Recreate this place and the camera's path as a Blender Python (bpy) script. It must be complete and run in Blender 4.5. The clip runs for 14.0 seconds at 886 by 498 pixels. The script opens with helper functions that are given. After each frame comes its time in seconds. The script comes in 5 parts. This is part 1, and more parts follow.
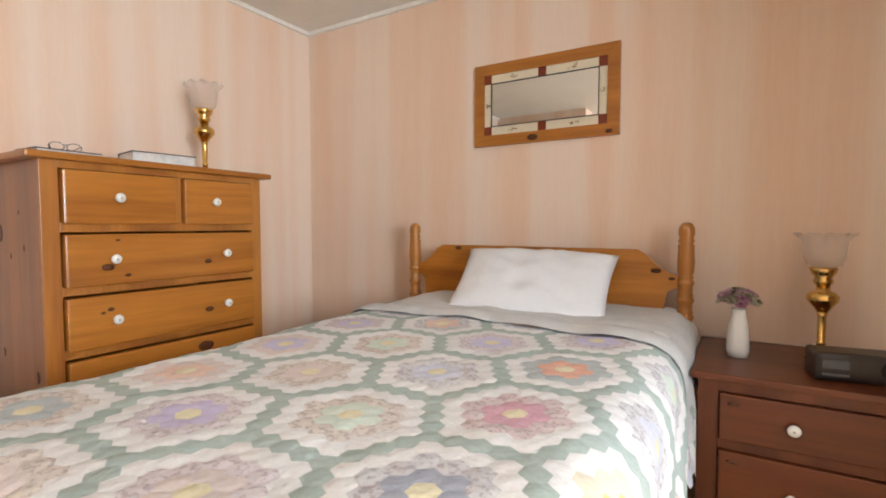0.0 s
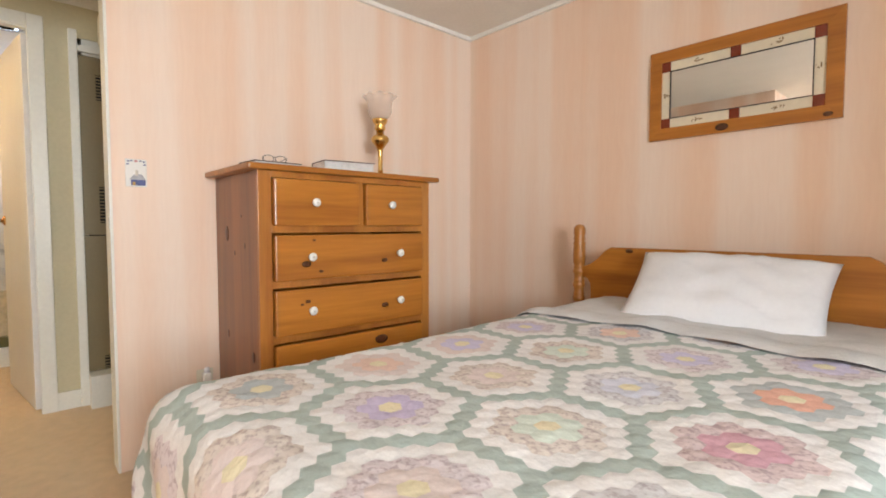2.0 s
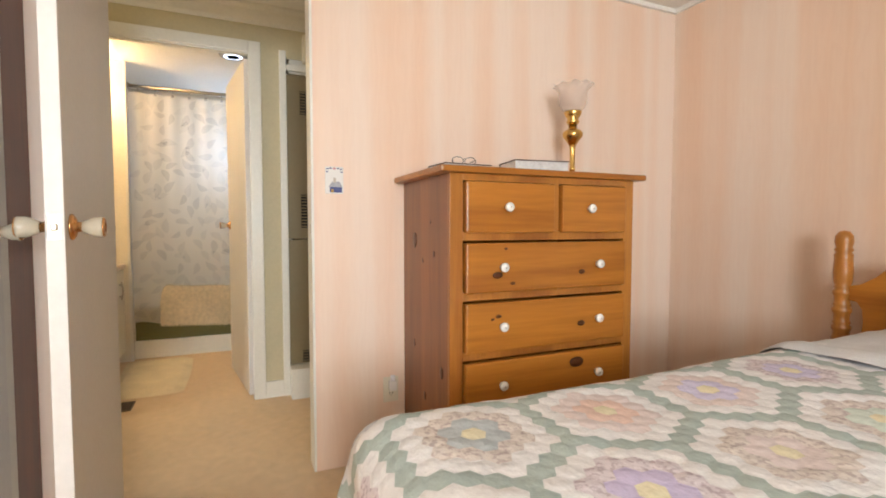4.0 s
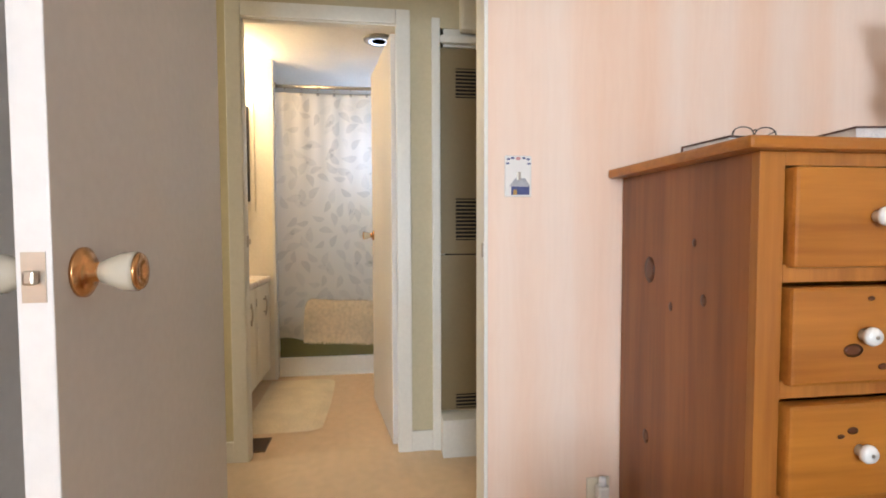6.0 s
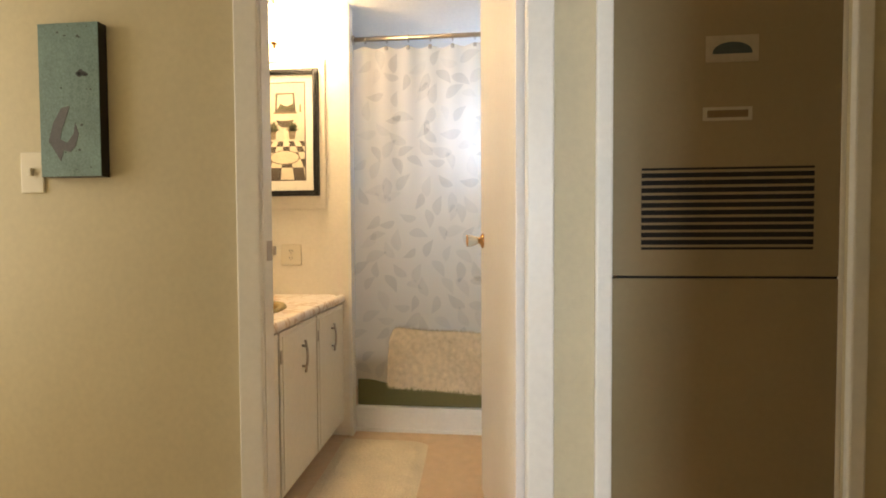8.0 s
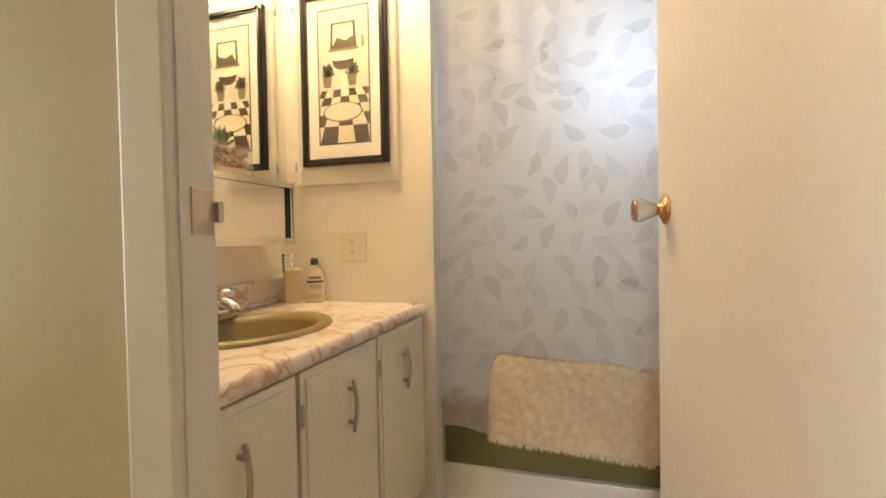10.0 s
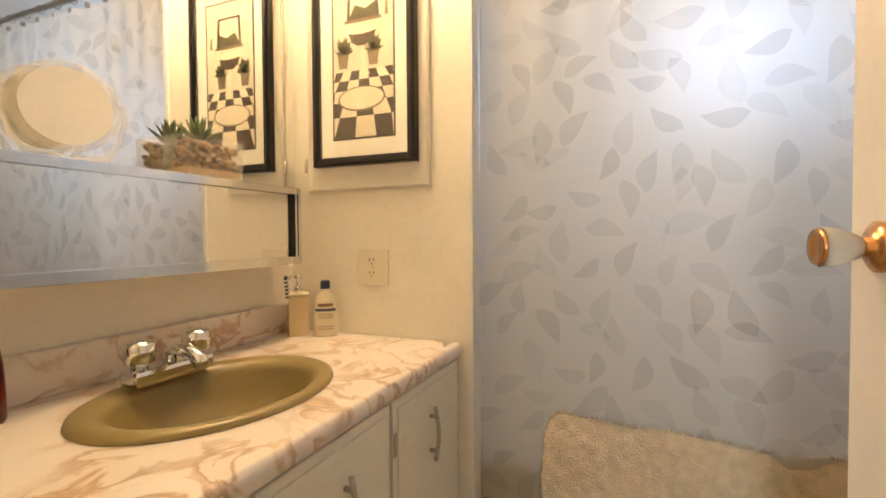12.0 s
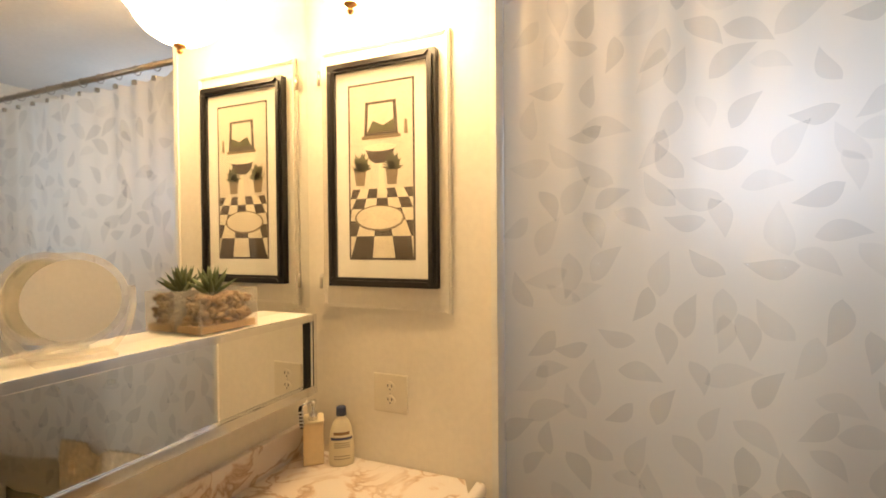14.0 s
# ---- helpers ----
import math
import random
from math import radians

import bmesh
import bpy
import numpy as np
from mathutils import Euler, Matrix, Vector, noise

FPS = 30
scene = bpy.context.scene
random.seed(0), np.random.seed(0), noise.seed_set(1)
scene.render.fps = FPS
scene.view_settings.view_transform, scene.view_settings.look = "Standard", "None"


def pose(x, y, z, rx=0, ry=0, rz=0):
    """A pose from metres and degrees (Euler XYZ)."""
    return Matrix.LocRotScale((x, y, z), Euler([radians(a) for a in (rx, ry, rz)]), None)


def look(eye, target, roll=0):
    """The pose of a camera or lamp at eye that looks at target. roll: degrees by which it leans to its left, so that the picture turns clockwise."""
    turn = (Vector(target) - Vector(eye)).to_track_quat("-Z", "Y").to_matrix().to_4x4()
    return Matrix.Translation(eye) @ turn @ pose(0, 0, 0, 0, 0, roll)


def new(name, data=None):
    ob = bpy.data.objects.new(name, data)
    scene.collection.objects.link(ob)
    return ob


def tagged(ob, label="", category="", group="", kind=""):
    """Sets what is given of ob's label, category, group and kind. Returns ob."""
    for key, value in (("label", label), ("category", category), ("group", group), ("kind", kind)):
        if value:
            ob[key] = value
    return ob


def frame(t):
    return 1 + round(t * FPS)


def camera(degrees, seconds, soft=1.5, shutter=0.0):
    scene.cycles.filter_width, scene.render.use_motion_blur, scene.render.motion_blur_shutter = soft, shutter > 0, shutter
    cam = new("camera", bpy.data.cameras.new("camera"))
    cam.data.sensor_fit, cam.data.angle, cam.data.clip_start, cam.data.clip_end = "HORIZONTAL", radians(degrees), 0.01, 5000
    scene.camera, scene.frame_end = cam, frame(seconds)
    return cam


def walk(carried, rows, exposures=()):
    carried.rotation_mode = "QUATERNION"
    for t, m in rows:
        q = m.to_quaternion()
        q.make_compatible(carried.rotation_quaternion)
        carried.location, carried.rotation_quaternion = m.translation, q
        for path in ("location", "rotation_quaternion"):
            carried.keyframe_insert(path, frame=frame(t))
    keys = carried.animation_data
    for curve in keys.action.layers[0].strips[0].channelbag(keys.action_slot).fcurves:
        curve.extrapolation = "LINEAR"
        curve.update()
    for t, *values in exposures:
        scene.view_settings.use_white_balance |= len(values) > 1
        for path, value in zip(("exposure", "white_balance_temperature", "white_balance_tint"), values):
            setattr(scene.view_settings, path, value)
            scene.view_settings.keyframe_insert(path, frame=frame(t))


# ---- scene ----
cam = camera(85.4, 14.0, soft=1.8)
PATH = [
    (0, (-0.147, 0.037, 1.02), (-1.182, 1.745, 0.92), 0.0),
    (0.5, (-0.165, 0.029, 1.019), (-1.309, 1.667, 0.922), 0.0),
    (1, (-0.19, 0.017, 1.022), (-1.447, 1.569, 0.924), 0.0),
    (1.5, (-0.215, 0.006, 1.02), (-1.589, 1.456, 0.921), 0.1),
    (2, (-0.256, -0.006, 1.027), (-1.738, 1.333, 0.927), 0.0),
    (2.5, (-0.304, -0.021, 1.033), (-1.89, 1.194, 0.933), 0.0),
    (3, (-0.36, -0.019, 1.03), (-2.041, 1.06, 0.932), 0.1),
    (3.5, (-0.435, -0.017, 1.039), (-2.195, 0.927, 0.94), 0.0),
    (4, (-0.538, -0.002, 1.048), (-2.369, 0.797, 0.953), 0.0),
    (4.2, (-0.592, 0.003, 1.063), (-2.446, 0.745, 0.963), -0.0),
    (6.3, (-1.445, 0.008, 1.099), (-3.434, 0.204, 1.011), -0.2),
    (6.5, (-1.555, 0.01, 1.099), (-3.548, 0.161, 1.01), -0.2),
    (7, (-1.833, 0.035, 1.085), (-3.831, 0.062, 1.015), -0.1),
    (7.5, (-2.098, 0.035, 1.09), (-4.095, -0.048, 1.018), -0.3),
    (8, (-2.374, 0.0, 1.08), (-4.364, -0.19, 1.019), -0.3),
    (8.5, (-2.616, -0.037, 1.052), (-4.592, -0.343, 1.0), -0.4),
    (9, (-2.834, -0.087, 1.03), (-4.791, -0.493, 0.981), -0.6),
    (11.3, (-3.504, -0.245, 0.989), (-5.354, -1.003, 0.943), -0.5),
    (11.5, (-3.533, -0.256, 1.011), (-5.38, -1.02, 0.962), -0.3),
    (12, (-3.579, -0.282, 1.071), (-5.423, -1.053, 1.015), -0.4),
    (12.5, (-3.598, -0.296, 1.157), (-5.439, -1.077, 1.092), -0.5),
    (13, (-3.642, -0.307, 1.252), (-5.445, -1.104, 1.181), -0.5),
    (13.5, (-3.622, -0.32, 1.34), (-5.45, -1.129, 1.284), -0.4),
    (14, (-3.634, -0.351, 1.421), (-5.469, -1.147, 1.39), -0.5),
]
walk(cam, [(t, look(eye, target, roll)) for t, eye, target, roll in PATH],
     [(0, -0.14, 6850, 10), (2.0, -0.04, 6950, 10), (4.2, 0.04, 7100, 10), (6.4, 0.02, 6300, 11), (7.5, 0.04, 6300, 10), (8.2, 0.2, 6850, 10), (9.0, 0.12, 6650, 10), (11.5, 0.14, 6450, 12), (12.5, 0.09, 6900, 12), (14.0, -0.13, 7400, 13)])

# ---- light ----
world = bpy.data.worlds.new("world")
scene.world = world
world.use_nodes = True
wn = world.node_tree.nodes
sky = wn.new("ShaderNodeTexSky")
sky.sky_type, sky.sun_disc = "NISHITA", False
sky.sun_elevation, sky.sun_rotation = radians(40), radians(120)
wn["Background"].inputs["Strength"].default_value = 0.12
world.node_tree.links.new(sky.outputs["Color"], wn["Background"].inputs["Color"])


def area_lamp(name, m, sx, sy, watts, colour):
    d = bpy.data.lights.new(name, "AREA")
    d.shape, d.size, d.size_y, d.energy, d.color = "RECTANGLE", sx, sy, watts, colour
    ob = new(name, d)
    ob.matrix_world = m
    return ob


BED_WINDOW, HALL_FILL, BATH_WINDOW, BOWL = 122.0, 17.5, 9.0, 47.0
area_lamp("daylight_bedroom", look((2.19, -0.325, 1.45), (-1.0, 1.0, 1.45)), 1.14, 1.08, BED_WINDOW, (0.74, 0.87, 1.0))
# Fill lamp added at the hall's south end; no window is built there.
area_lamp("fill_hall", look((-3.14, -2.55, 1.35), (-3.14, 0, 1.2)), 0.7, 1.5, HALL_FILL, (1.0, 0.93, 0.78))
area_lamp("daylight_bath", look((-5.70, 0.05, 1.72), (-4.9, 0.0, 1.70)), 0.58, 0.48, BATH_WINDOW, (0.54, 0.70, 1.0))
scene.view_settings.exposure = 0.0


# ---- materials ----
def material(name):
    m = bpy.data.materials.new(name)
    m.use_nodes = True
    return m, m.node_tree.nodes, m.node_tree.links, m.node_tree.nodes["Principled BSDF"]


def plain(name, colour, rough=0.5, metal=0.0, vary=0.12, scale=14.0, bump=0.1, bscale=120.0, **more):
    """A surface with broad and fine variation of its colour and a fine relief."""
    m, n, l, b = material(name)
    tc = n.new("ShaderNodeTexCoord")
    a, c = n.new("ShaderNodeTexNoise"), n.new("ShaderNodeTexNoise")
    a.inputs["Scale"].default_value, c.inputs["Scale"].default_value = scale * 0.25, scale * 4
    a.inputs["Detail"].default_value = c.inputs["Detail"].default_value = 4
    add = n.new("ShaderNodeMath")
    add.operation = "ADD"
    ramp = n.new("ShaderNodeMapRange")
    ramp.inputs["From Min"].default_value, ramp.inputs["From Max"].default_value = 0.6, 1.4
    ramp.inputs["To Min"].default_value, ramp.inputs["To Max"].default_value = 1 - vary, 1 + vary
    mul = n.new("ShaderNodeVectorMath")
    mul.operation = "SCALE"
    mul.inputs[0].default_value = colour[:3]
    for t in (a, c):
        l.new(tc.outputs["Object"], t.inputs["Vector"])
    l.new(a.outputs["Fac"], add.inputs[0]), l.new(c.outputs["Fac"], add.inputs[1])
    l.new(add.outputs[0], ramp.inputs["Value"]), l.new(ramp.outputs[0], mul.inputs["Scale"])
    l.new(mul.outputs[0], b.inputs["Base Color"])
    b.inputs["Roughness"].default_value, b.inputs["Metallic"].default_value = rough, metal
    if bump:
        g, bp = n.new("ShaderNodeTexNoise"), n.new("ShaderNodeBump")
        g.inputs["Scale"].default_value = bscale
        l.new(tc.outputs["Object"], g.inputs["Vector"])
        bp.inputs["Strength"].default_value, bp.inputs["Distance"].default_value = bump, 0.004
        l.new(g.outputs["Fac"], bp.inputs["Height"]), l.new(bp.outputs[0], b.inputs["Normal"])
    for key, value in more.items():
        b.inputs[key.replace("_", " ")].default_value = value
    return m


def wallpaper(name):
    """Pink moire paper: broad soft stripes with a watered grain that runs upwards."""
    m, n, l, b = material(name)
    tc, sep = n.new("ShaderNodeTexCoord"), n.new("ShaderNodeSeparateXYZ")
    l.new(tc.outputs["Object"], sep.inputs[0])
    add = n.new("ShaderNodeMath")
    l.new(sep.outputs["X"], add.inputs[0]), l.new(sep.outputs["Y"], add.inputs[1])
    com = n.new("ShaderNodeCombineXYZ")
    zs = n.new("ShaderNodeMath")
    zs.operation = "MULTIPLY"
    zs.inputs[1].default_value = 0.03
    l.new(sep.outputs["Z"], zs.inputs[0])
    l.new(add.outputs[0], com.inputs["X"]), l.new(zs.outputs[0], com.inputs["Z"])
    broad = n.new("ShaderNodeTexNoise")
    broad.inputs["Scale"].default_value, broad.inputs["Detail"].default_value = 8.5, 0.6
    fine = n.new("ShaderNodeTexNoise")
    fine.inputs["Scale"].default_value, fine.inputs["Detail"].default_value = 85.0, 3.0
    l.new(com.outputs[0], broad.inputs["Vector"]), l.new(com.outputs[0], fine.inputs["Vector"])
    # watered figure: stretched wavy bands
    com2 = n.new("ShaderNodeCombineXYZ")
    z2 = n.new("ShaderNodeMath")
    z2.operation = "MULTIPLY"
    z2.inputs[1].default_value = 0.22
    l.new(sep.outputs["Z"], z2.inputs[0]), l.new(add.outputs[0], com2.inputs["X"]), l.new(z2.outputs[0], com2.inputs["Z"])
    wave = n.new("ShaderNodeTexWave")
    wave.inputs["Scale"].default_value, wave.inputs["Distortion"].default_value = 9.0, 16.0
    wave.inputs["Detail"].default_value, wave.inputs["Detail Scale"].default_value = 3.0, 1.6
    l.new(com2.outputs[0], wave.inputs["Vector"])
    r = n.new("ShaderNodeValToRGB")
    e = r.color_ramp.elements
    e[0].position, e[0].color = 0.34, (0.82, 0.585, 0.435, 1)
    e[1].position, e[1].color = 0.64, (0.85, 0.685, 0.565, 1)
    l.new(broad.outputs["Fac"], r.inputs["Fac"])
    mx = n.new("ShaderNodeMix")
    mx.data_type, mx.blend_type = "RGBA", "MULTIPLY"
    r2 = n.new("ShaderNodeMapRange")
    r2.inputs["From Min"].default_value, r2.inputs["From Max"].default_value = 0.3, 0.7
    r2.inputs["To Min"].default_value, r2.inputs["To Max"].default_value = 0.985, 1.012
    l.new(fine.outputs["Fac"], r2.inputs["Value"])
    mx.inputs["Factor"].default_value = 1.0
    l.new(r.outputs["Color"], mx.inputs["A"]), l.new(r2.outputs[0], mx.inputs["B"])
    mx2 = n.new("ShaderNodeMix")
    mx2.data_type, mx2.blend_type = "RGBA", "SOFT_LIGHT"
    mx2.inputs["Factor"].default_value = 0.035
    l.new(mx.outputs["Result"], mx2.inputs["A"]), l.new(wave.outputs["Color"], mx2.inputs["B"])
    l.new(mx2.outputs["Result"], b.inputs["Base Color"])
    rr = n.new("ShaderNodeMapRange")
    rr.inputs["To Min"].default_value, rr.inputs["To Max"].default_value = 0.42, 0.6
    l.new(wave.outputs["Fac"], rr.inputs["Value"]), l.new(rr.outputs[0], b.inputs["Roughness"])
    bp = n.new("ShaderNodeBump")
    bp.inputs["Strength"].default_value, bp.inputs["Distance"].default_value = 0.05, 0.002
    l.new(wave.outputs["Fac"], bp.inputs["Height"]), l.new(bp.outputs[0], b.inputs["Normal"])
    return m


def wood(name, dark, light, along="Y", rough=0.32, grain=9.0):
    """Varnished knotty pine: long grain lines along one axis, broad tone changes."""
    m, n, l, b = material(name)
    tc, mp = n.new("ShaderNodeTexCoord"), n.new("ShaderNodeMapping")
    k = {"X": (0.06, 1, 1), "Y": (1, 0.06, 1), "Z": (1, 1, 0.06)}[along]
    mp.inputs["Scale"].default_value = k
    info = n.new("ShaderNodeObjectInfo")
    off = n.new("ShaderNodeVectorMath")
    off.operation = "ADD"
    l.new(tc.outputs["Object"], off.inputs[0]), l.new(info.outputs["Random"], off.inputs[1])
    l.new(off.outputs[0], mp.inputs["Vector"])
    w, f = n.new("ShaderNodeTexNoise"), n.new("ShaderNodeTexNoise")
    w.inputs["Scale"].default_value, w.inputs["Detail"].default_value, w.inputs["Distortion"].default_value = grain, 4, 0.6
    f.inputs["Scale"].default_value, f.inputs["Detail"].default_value = grain * 9, 3
    l.new(mp.outputs[0], w.inputs["Vector"]), l.new(mp.outputs[0], f.inputs["Vector"])
    mean = n.new("ShaderNodeMath")
    mean.operation = "MULTIPLY_ADD"
    mean.inputs[1].default_value, mean.inputs[2].default_value = 0.35, -0.17
    l.new(f.outputs["Fac"], mean.inputs[0])
    tot = n.new("ShaderNodeMath")
    l.new(w.outputs["Fac"], tot.inputs[0]), l.new(mean.outputs[0], tot.inputs[1])
    r = n.new("ShaderNodeValToRGB")
    r.color_ramp.elements[0].position, r.color_ramp.elements[0].color = 0.30, (*dark, 1)
    r.color_ramp.elements[1].position, r.color_ramp.elements[1].color = 0.68, (*light, 1)
    l.new(tot.outputs[0], r.inputs["Fac"]), l.new(r.outputs["Color"], b.inputs["Base Color"])
    b.inputs["Roughness"].default_value = rough
    b.inputs["Coat Weight"].default_value, b.inputs["Coat Roughness"].default_value = 0.12, 0.2
    bp = n.new("ShaderNodeBump")
    bp.inputs["Strength"].default_value, bp.inputs["Distance"].default_value = 0.06, 0.002
    l.new(tot.outputs[0], bp.inputs["Height"]), l.new(bp.outputs[0], b.inputs["Normal"])
    return m


def carpet(name, colour):
    m = plain(name, colour, 0.95, vary=0.12, scale=5, bump=0.6, bscale=330)
    m.node_tree.nodes["Principled BSDF"].inputs["Sheen Weight"].default_value = 0.25
    return m


def marble(name):
    m, n, l, b = material(name)
    tc = n.new("ShaderNodeTexCoord")
    w, q = n.new("ShaderNodeTexNoise"), n.new("ShaderNodeTexNoise")
    w.inputs["Scale"].default_value, w.inputs["Detail"].default_value, w.inputs["Distortion"].default_value = 7.0, 9, 1.1
    q.inputs["Scale"].default_value, q.inputs["Detail"].default_value = 4.5, 3
    l.new(tc.outputs["Object"], w.inputs["Vector"]), l.new(tc.outputs["Object"], q.inputs["Vector"])
    r = n.new("ShaderNodeValToRGB")
    cr = r.color_ramp
    cr.elements[0].position, cr.elements[0].color = 0.36, (0.74, 0.65, 0.57, 1)
    cr.elements[1].position, cr.elements[1].color = 0.62, (0.76, 0.70, 0.64, 1)
    for p, c in ((0.455, (0.74, 0.66, 0.59)), (0.485, (0.46, 0.31, 0.20)), (0.515, (0.62, 0.47, 0.35)), (0.55, (0.76, 0.69, 0.63))):
        e = cr.elements.new(p)
        e.color = (*c, 1)
    mx = n.new("ShaderNodeMix")
    mx.data_type = "RGBA"
    mx.inputs["B"].default_value = (0.76, 0.69, 0.63, 1)
    mr = n.new("ShaderNodeMapRange")
    mr.inputs["From Min"].default_value, mr.inputs["From Max"].default_value = 0.50, 0.68
    l.new(q.outputs["Fac"], mr.inputs["Value"]), l.new(mr.outputs[0], mx.inputs["Factor"])
    l.new(w.outputs["Fac"], r.inputs["Fac"]), l.new(r.outputs["Color"], mx.inputs["A"])
    l.new(mx.outputs["Result"], b.inputs["Base Color"])
    b.inputs["Roughness"].default_value = 0.28
    return m


def glass(name, colour=(1, 1, 1), rough=0.0, ior=1.45):
    m, n, l, b = material(name)
    b.inputs["Base Color"].default_value = (*colour, 1)
    b.inputs["Transmission Weight"].default_value, b.inputs["Roughness"].default_value, b.inputs["IOR"].default_value = 1.0, rough, ior
    return m


def sheer(name, colour, through_part):
    """Thin cloth that lets light through."""
    m, n, l, b = material(name)
    out = n["Material Output"]
    tr, tp, m1, m2 = n.new("ShaderNodeBsdfTranslucent"), None, n.new("ShaderNodeMixShader"), n.new("ShaderNodeMixShader")
    b.inputs["Base Color"].default_value, b.inputs["Roughness"].default_value = (*colour, 1), 0.45
    tr.inputs["Color"].default_value = (*colour, 1)
    tp = n.new("ShaderNodeBsdfRefraction")
    tp.inputs["IOR"].default_value, tp.inputs["Roughness"].default_value = 1.4, 1.0
    m1.inputs[0].default_value, m2.inputs[0].default_value = 0.55, through_part
    l.new(b.outputs[0], m1.inputs[1]), l.new(tr.outputs[0], m1.inputs[2])
    l.new(m1.outputs[0], m2.inputs[1]), l.new(tp.outputs[0], m2.inputs[2])
    l.new(m2.outputs[0], out.inputs["Surface"])
    tc, g, bp = n.new("ShaderNodeTexCoord"), n.new("ShaderNodeTexNoise"), n.new("ShaderNodeBump")
    g.inputs["Scale"].default_value = 6
    l.new(tc.outputs["Object"], g.inputs["Vector"])
    bp.inputs["Strength"].default_value, bp.inputs["Distance"].default_value = 0.25, 0.02
    l.new(g.outputs["Fac"], bp.inputs["Height"]), l.new(bp.outputs[0], b.inputs["Normal"])
    return m


def etched(name, colour, clear):
    """Thin etched glass: part haze, part clear."""
    m, n, l, b = material(name)
    b.inputs["Base Color"].default_value, b.inputs["Roughness"].default_value = (*colour, 1), 0.12
    tr, tp, m1, m2 = n.new("ShaderNodeBsdfTranslucent"), n.new("ShaderNodeBsdfTransparent"), n.new("ShaderNodeMixShader"), n.new("ShaderNodeMixShader")
    tr.inputs["Color"].default_value = (*colour, 1)
    m1.inputs[0].default_value, m2.inputs[0].default_value = 0.5, clear
    l.new(b.outputs[0], m1.inputs[1]), l.new(tr.outputs[0], m1.inputs[2])
    l.new(m1.outputs[0], m2.inputs[1]), l.new(tp.outputs[0], m2.inputs[2])
    l.new(m2.outputs[0], n["Material Output"].inputs["Surface"])
    return m


def glowing(name, colour, strength):
    m, n, l, b = material(name)
    b.inputs["Base Color"].default_value = (*colour, 1)
    b.inputs["Emission Color"].default_value, b.inputs["Emission Strength"].default_value = (*colour, 1), strength
    return m


PAPER = wallpaper("pink_moire_wallpaper")
CEIL = plain("ceiling_paint", (0.84, 0.81, 0.75), 0.8, vary=0.05, bump=0.35, bscale=90)
HALLWALL = plain("hall_paint", (0.58, 0.51, 0.34), 0.6, vary=0.06, bump=0.08)
BATHWALL = plain("bath_paint", (0.80, 0.75, 0.65), 0.5, vary=0.05, bump=0.08)
WHITE = plain("white_gloss_paint", (0.78, 0.76, 0.70), 0.35, vary=0.05, bump=0.04)
DOORP = plain("door_paint", (0.72, 0.69, 0.66), 0.42, vary=0.05, bump=0.05, bscale=60)
CARPET = carpet("tan_carpet", (0.64, 0.46, 0.28))
PINE = wood("pine_y", (0.30, 0.098, 0.012), (0.50, 0.19, 0.028), "Y")
# Pine darkened for the chest's sides: their shade is put into the colour.
PINE_SHADED = wood("pine_shaded_side", (0.17, 0.050, 0.010), (0.31, 0.10, 0.020), "Z")
PINE_X = wood("pine_x", (0.30, 0.098, 0.012), (0.50, 0.19, 0.028), "X")
PINE_Z = wood("pine_z", (0.29, 0.098, 0.017), (0.48, 0.19, 0.036), "Z")
NPINE_X = wood("night_pine_x", (0.080, 0.016, 0.003), (0.15, 0.034, 0.006), "X", 0.42)
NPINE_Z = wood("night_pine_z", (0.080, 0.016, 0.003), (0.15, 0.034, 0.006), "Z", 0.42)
KNOT = plain("pine_knot", (0.10, 0.030, 0.009), 0.4, vary=0.4, scale=60, bump=0)
CERAMIC = plain("white_ceramic", (0.82, 0.80, 0.76), 0.15, vary=0.02, bump=0)
BRASS = plain("brass", (0.72, 0.47, 0.16), 0.22, 1.0, vary=0.15, bump=0)
COPPER = plain("aged_brass", (0.62, 0.33, 0.14), 0.25, 1.0, vary=0.2, bump=0)
CHROME = plain("chrome", (0.80, 0.80, 0.80), 0.09, 1.0, vary=0.03, bump=0)
NICKEL = plain("brushed_nickel", (0.50, 0.45, 0.38), 0.3, 1.0, vary=0.08, bump=0)
MIRROR = plain("mirror_silver", (0.86, 0.87, 0.86), 0.015, 1.0, vary=0.0, bump=0)
BLACK = plain("black_lacquer", (0.014, 0.012, 0.011), 0.35, vary=0.2, bump=0.04)
DARKGAP = plain("dark_cavity", (0.012, 0.010, 0.008), 0.9, bump=0)
FURN = plain("brown_furnace_enamel", (0.25, 0.185, 0.09), 0.5, vary=0.05, bump=0.05)
OLIVE = plain("olive_enamel", (0.24, 0.185, 0.07), 0.34, vary=0.05, bump=0)
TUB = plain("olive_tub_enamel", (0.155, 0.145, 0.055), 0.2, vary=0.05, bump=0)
LINEN = plain("white_linen", (0.80, 0.80, 0.82), 0.85, vary=0.03, bump=0.15, bscale=400)
MARBLE = marble("marbled_laminate")
GLASS = glass("clear_glass")
THINGLASS = etched("thin_glass", (0.80, 0.78, 0.72), 0.86)
SHADE = etched("etched_glass", (0.88, 0.80, 0.76), 0.62)
ACRYL = etched("clear_acrylic", (0.88, 0.84, 0.76), 0.74)
KNOBGLASS = plain("milky_glass", (0.74, 0.68, 0.56), 0.12, vary=0.04, bump=0, Transmission_Weight=0.45)
CURTAIN = sheer("shower_curtain_cloth", (0.79, 0.725, 0.61), 0.05)
LEAFPRINT = etched("leaf_print", (0.46, 0.37, 0.19), 0.87)
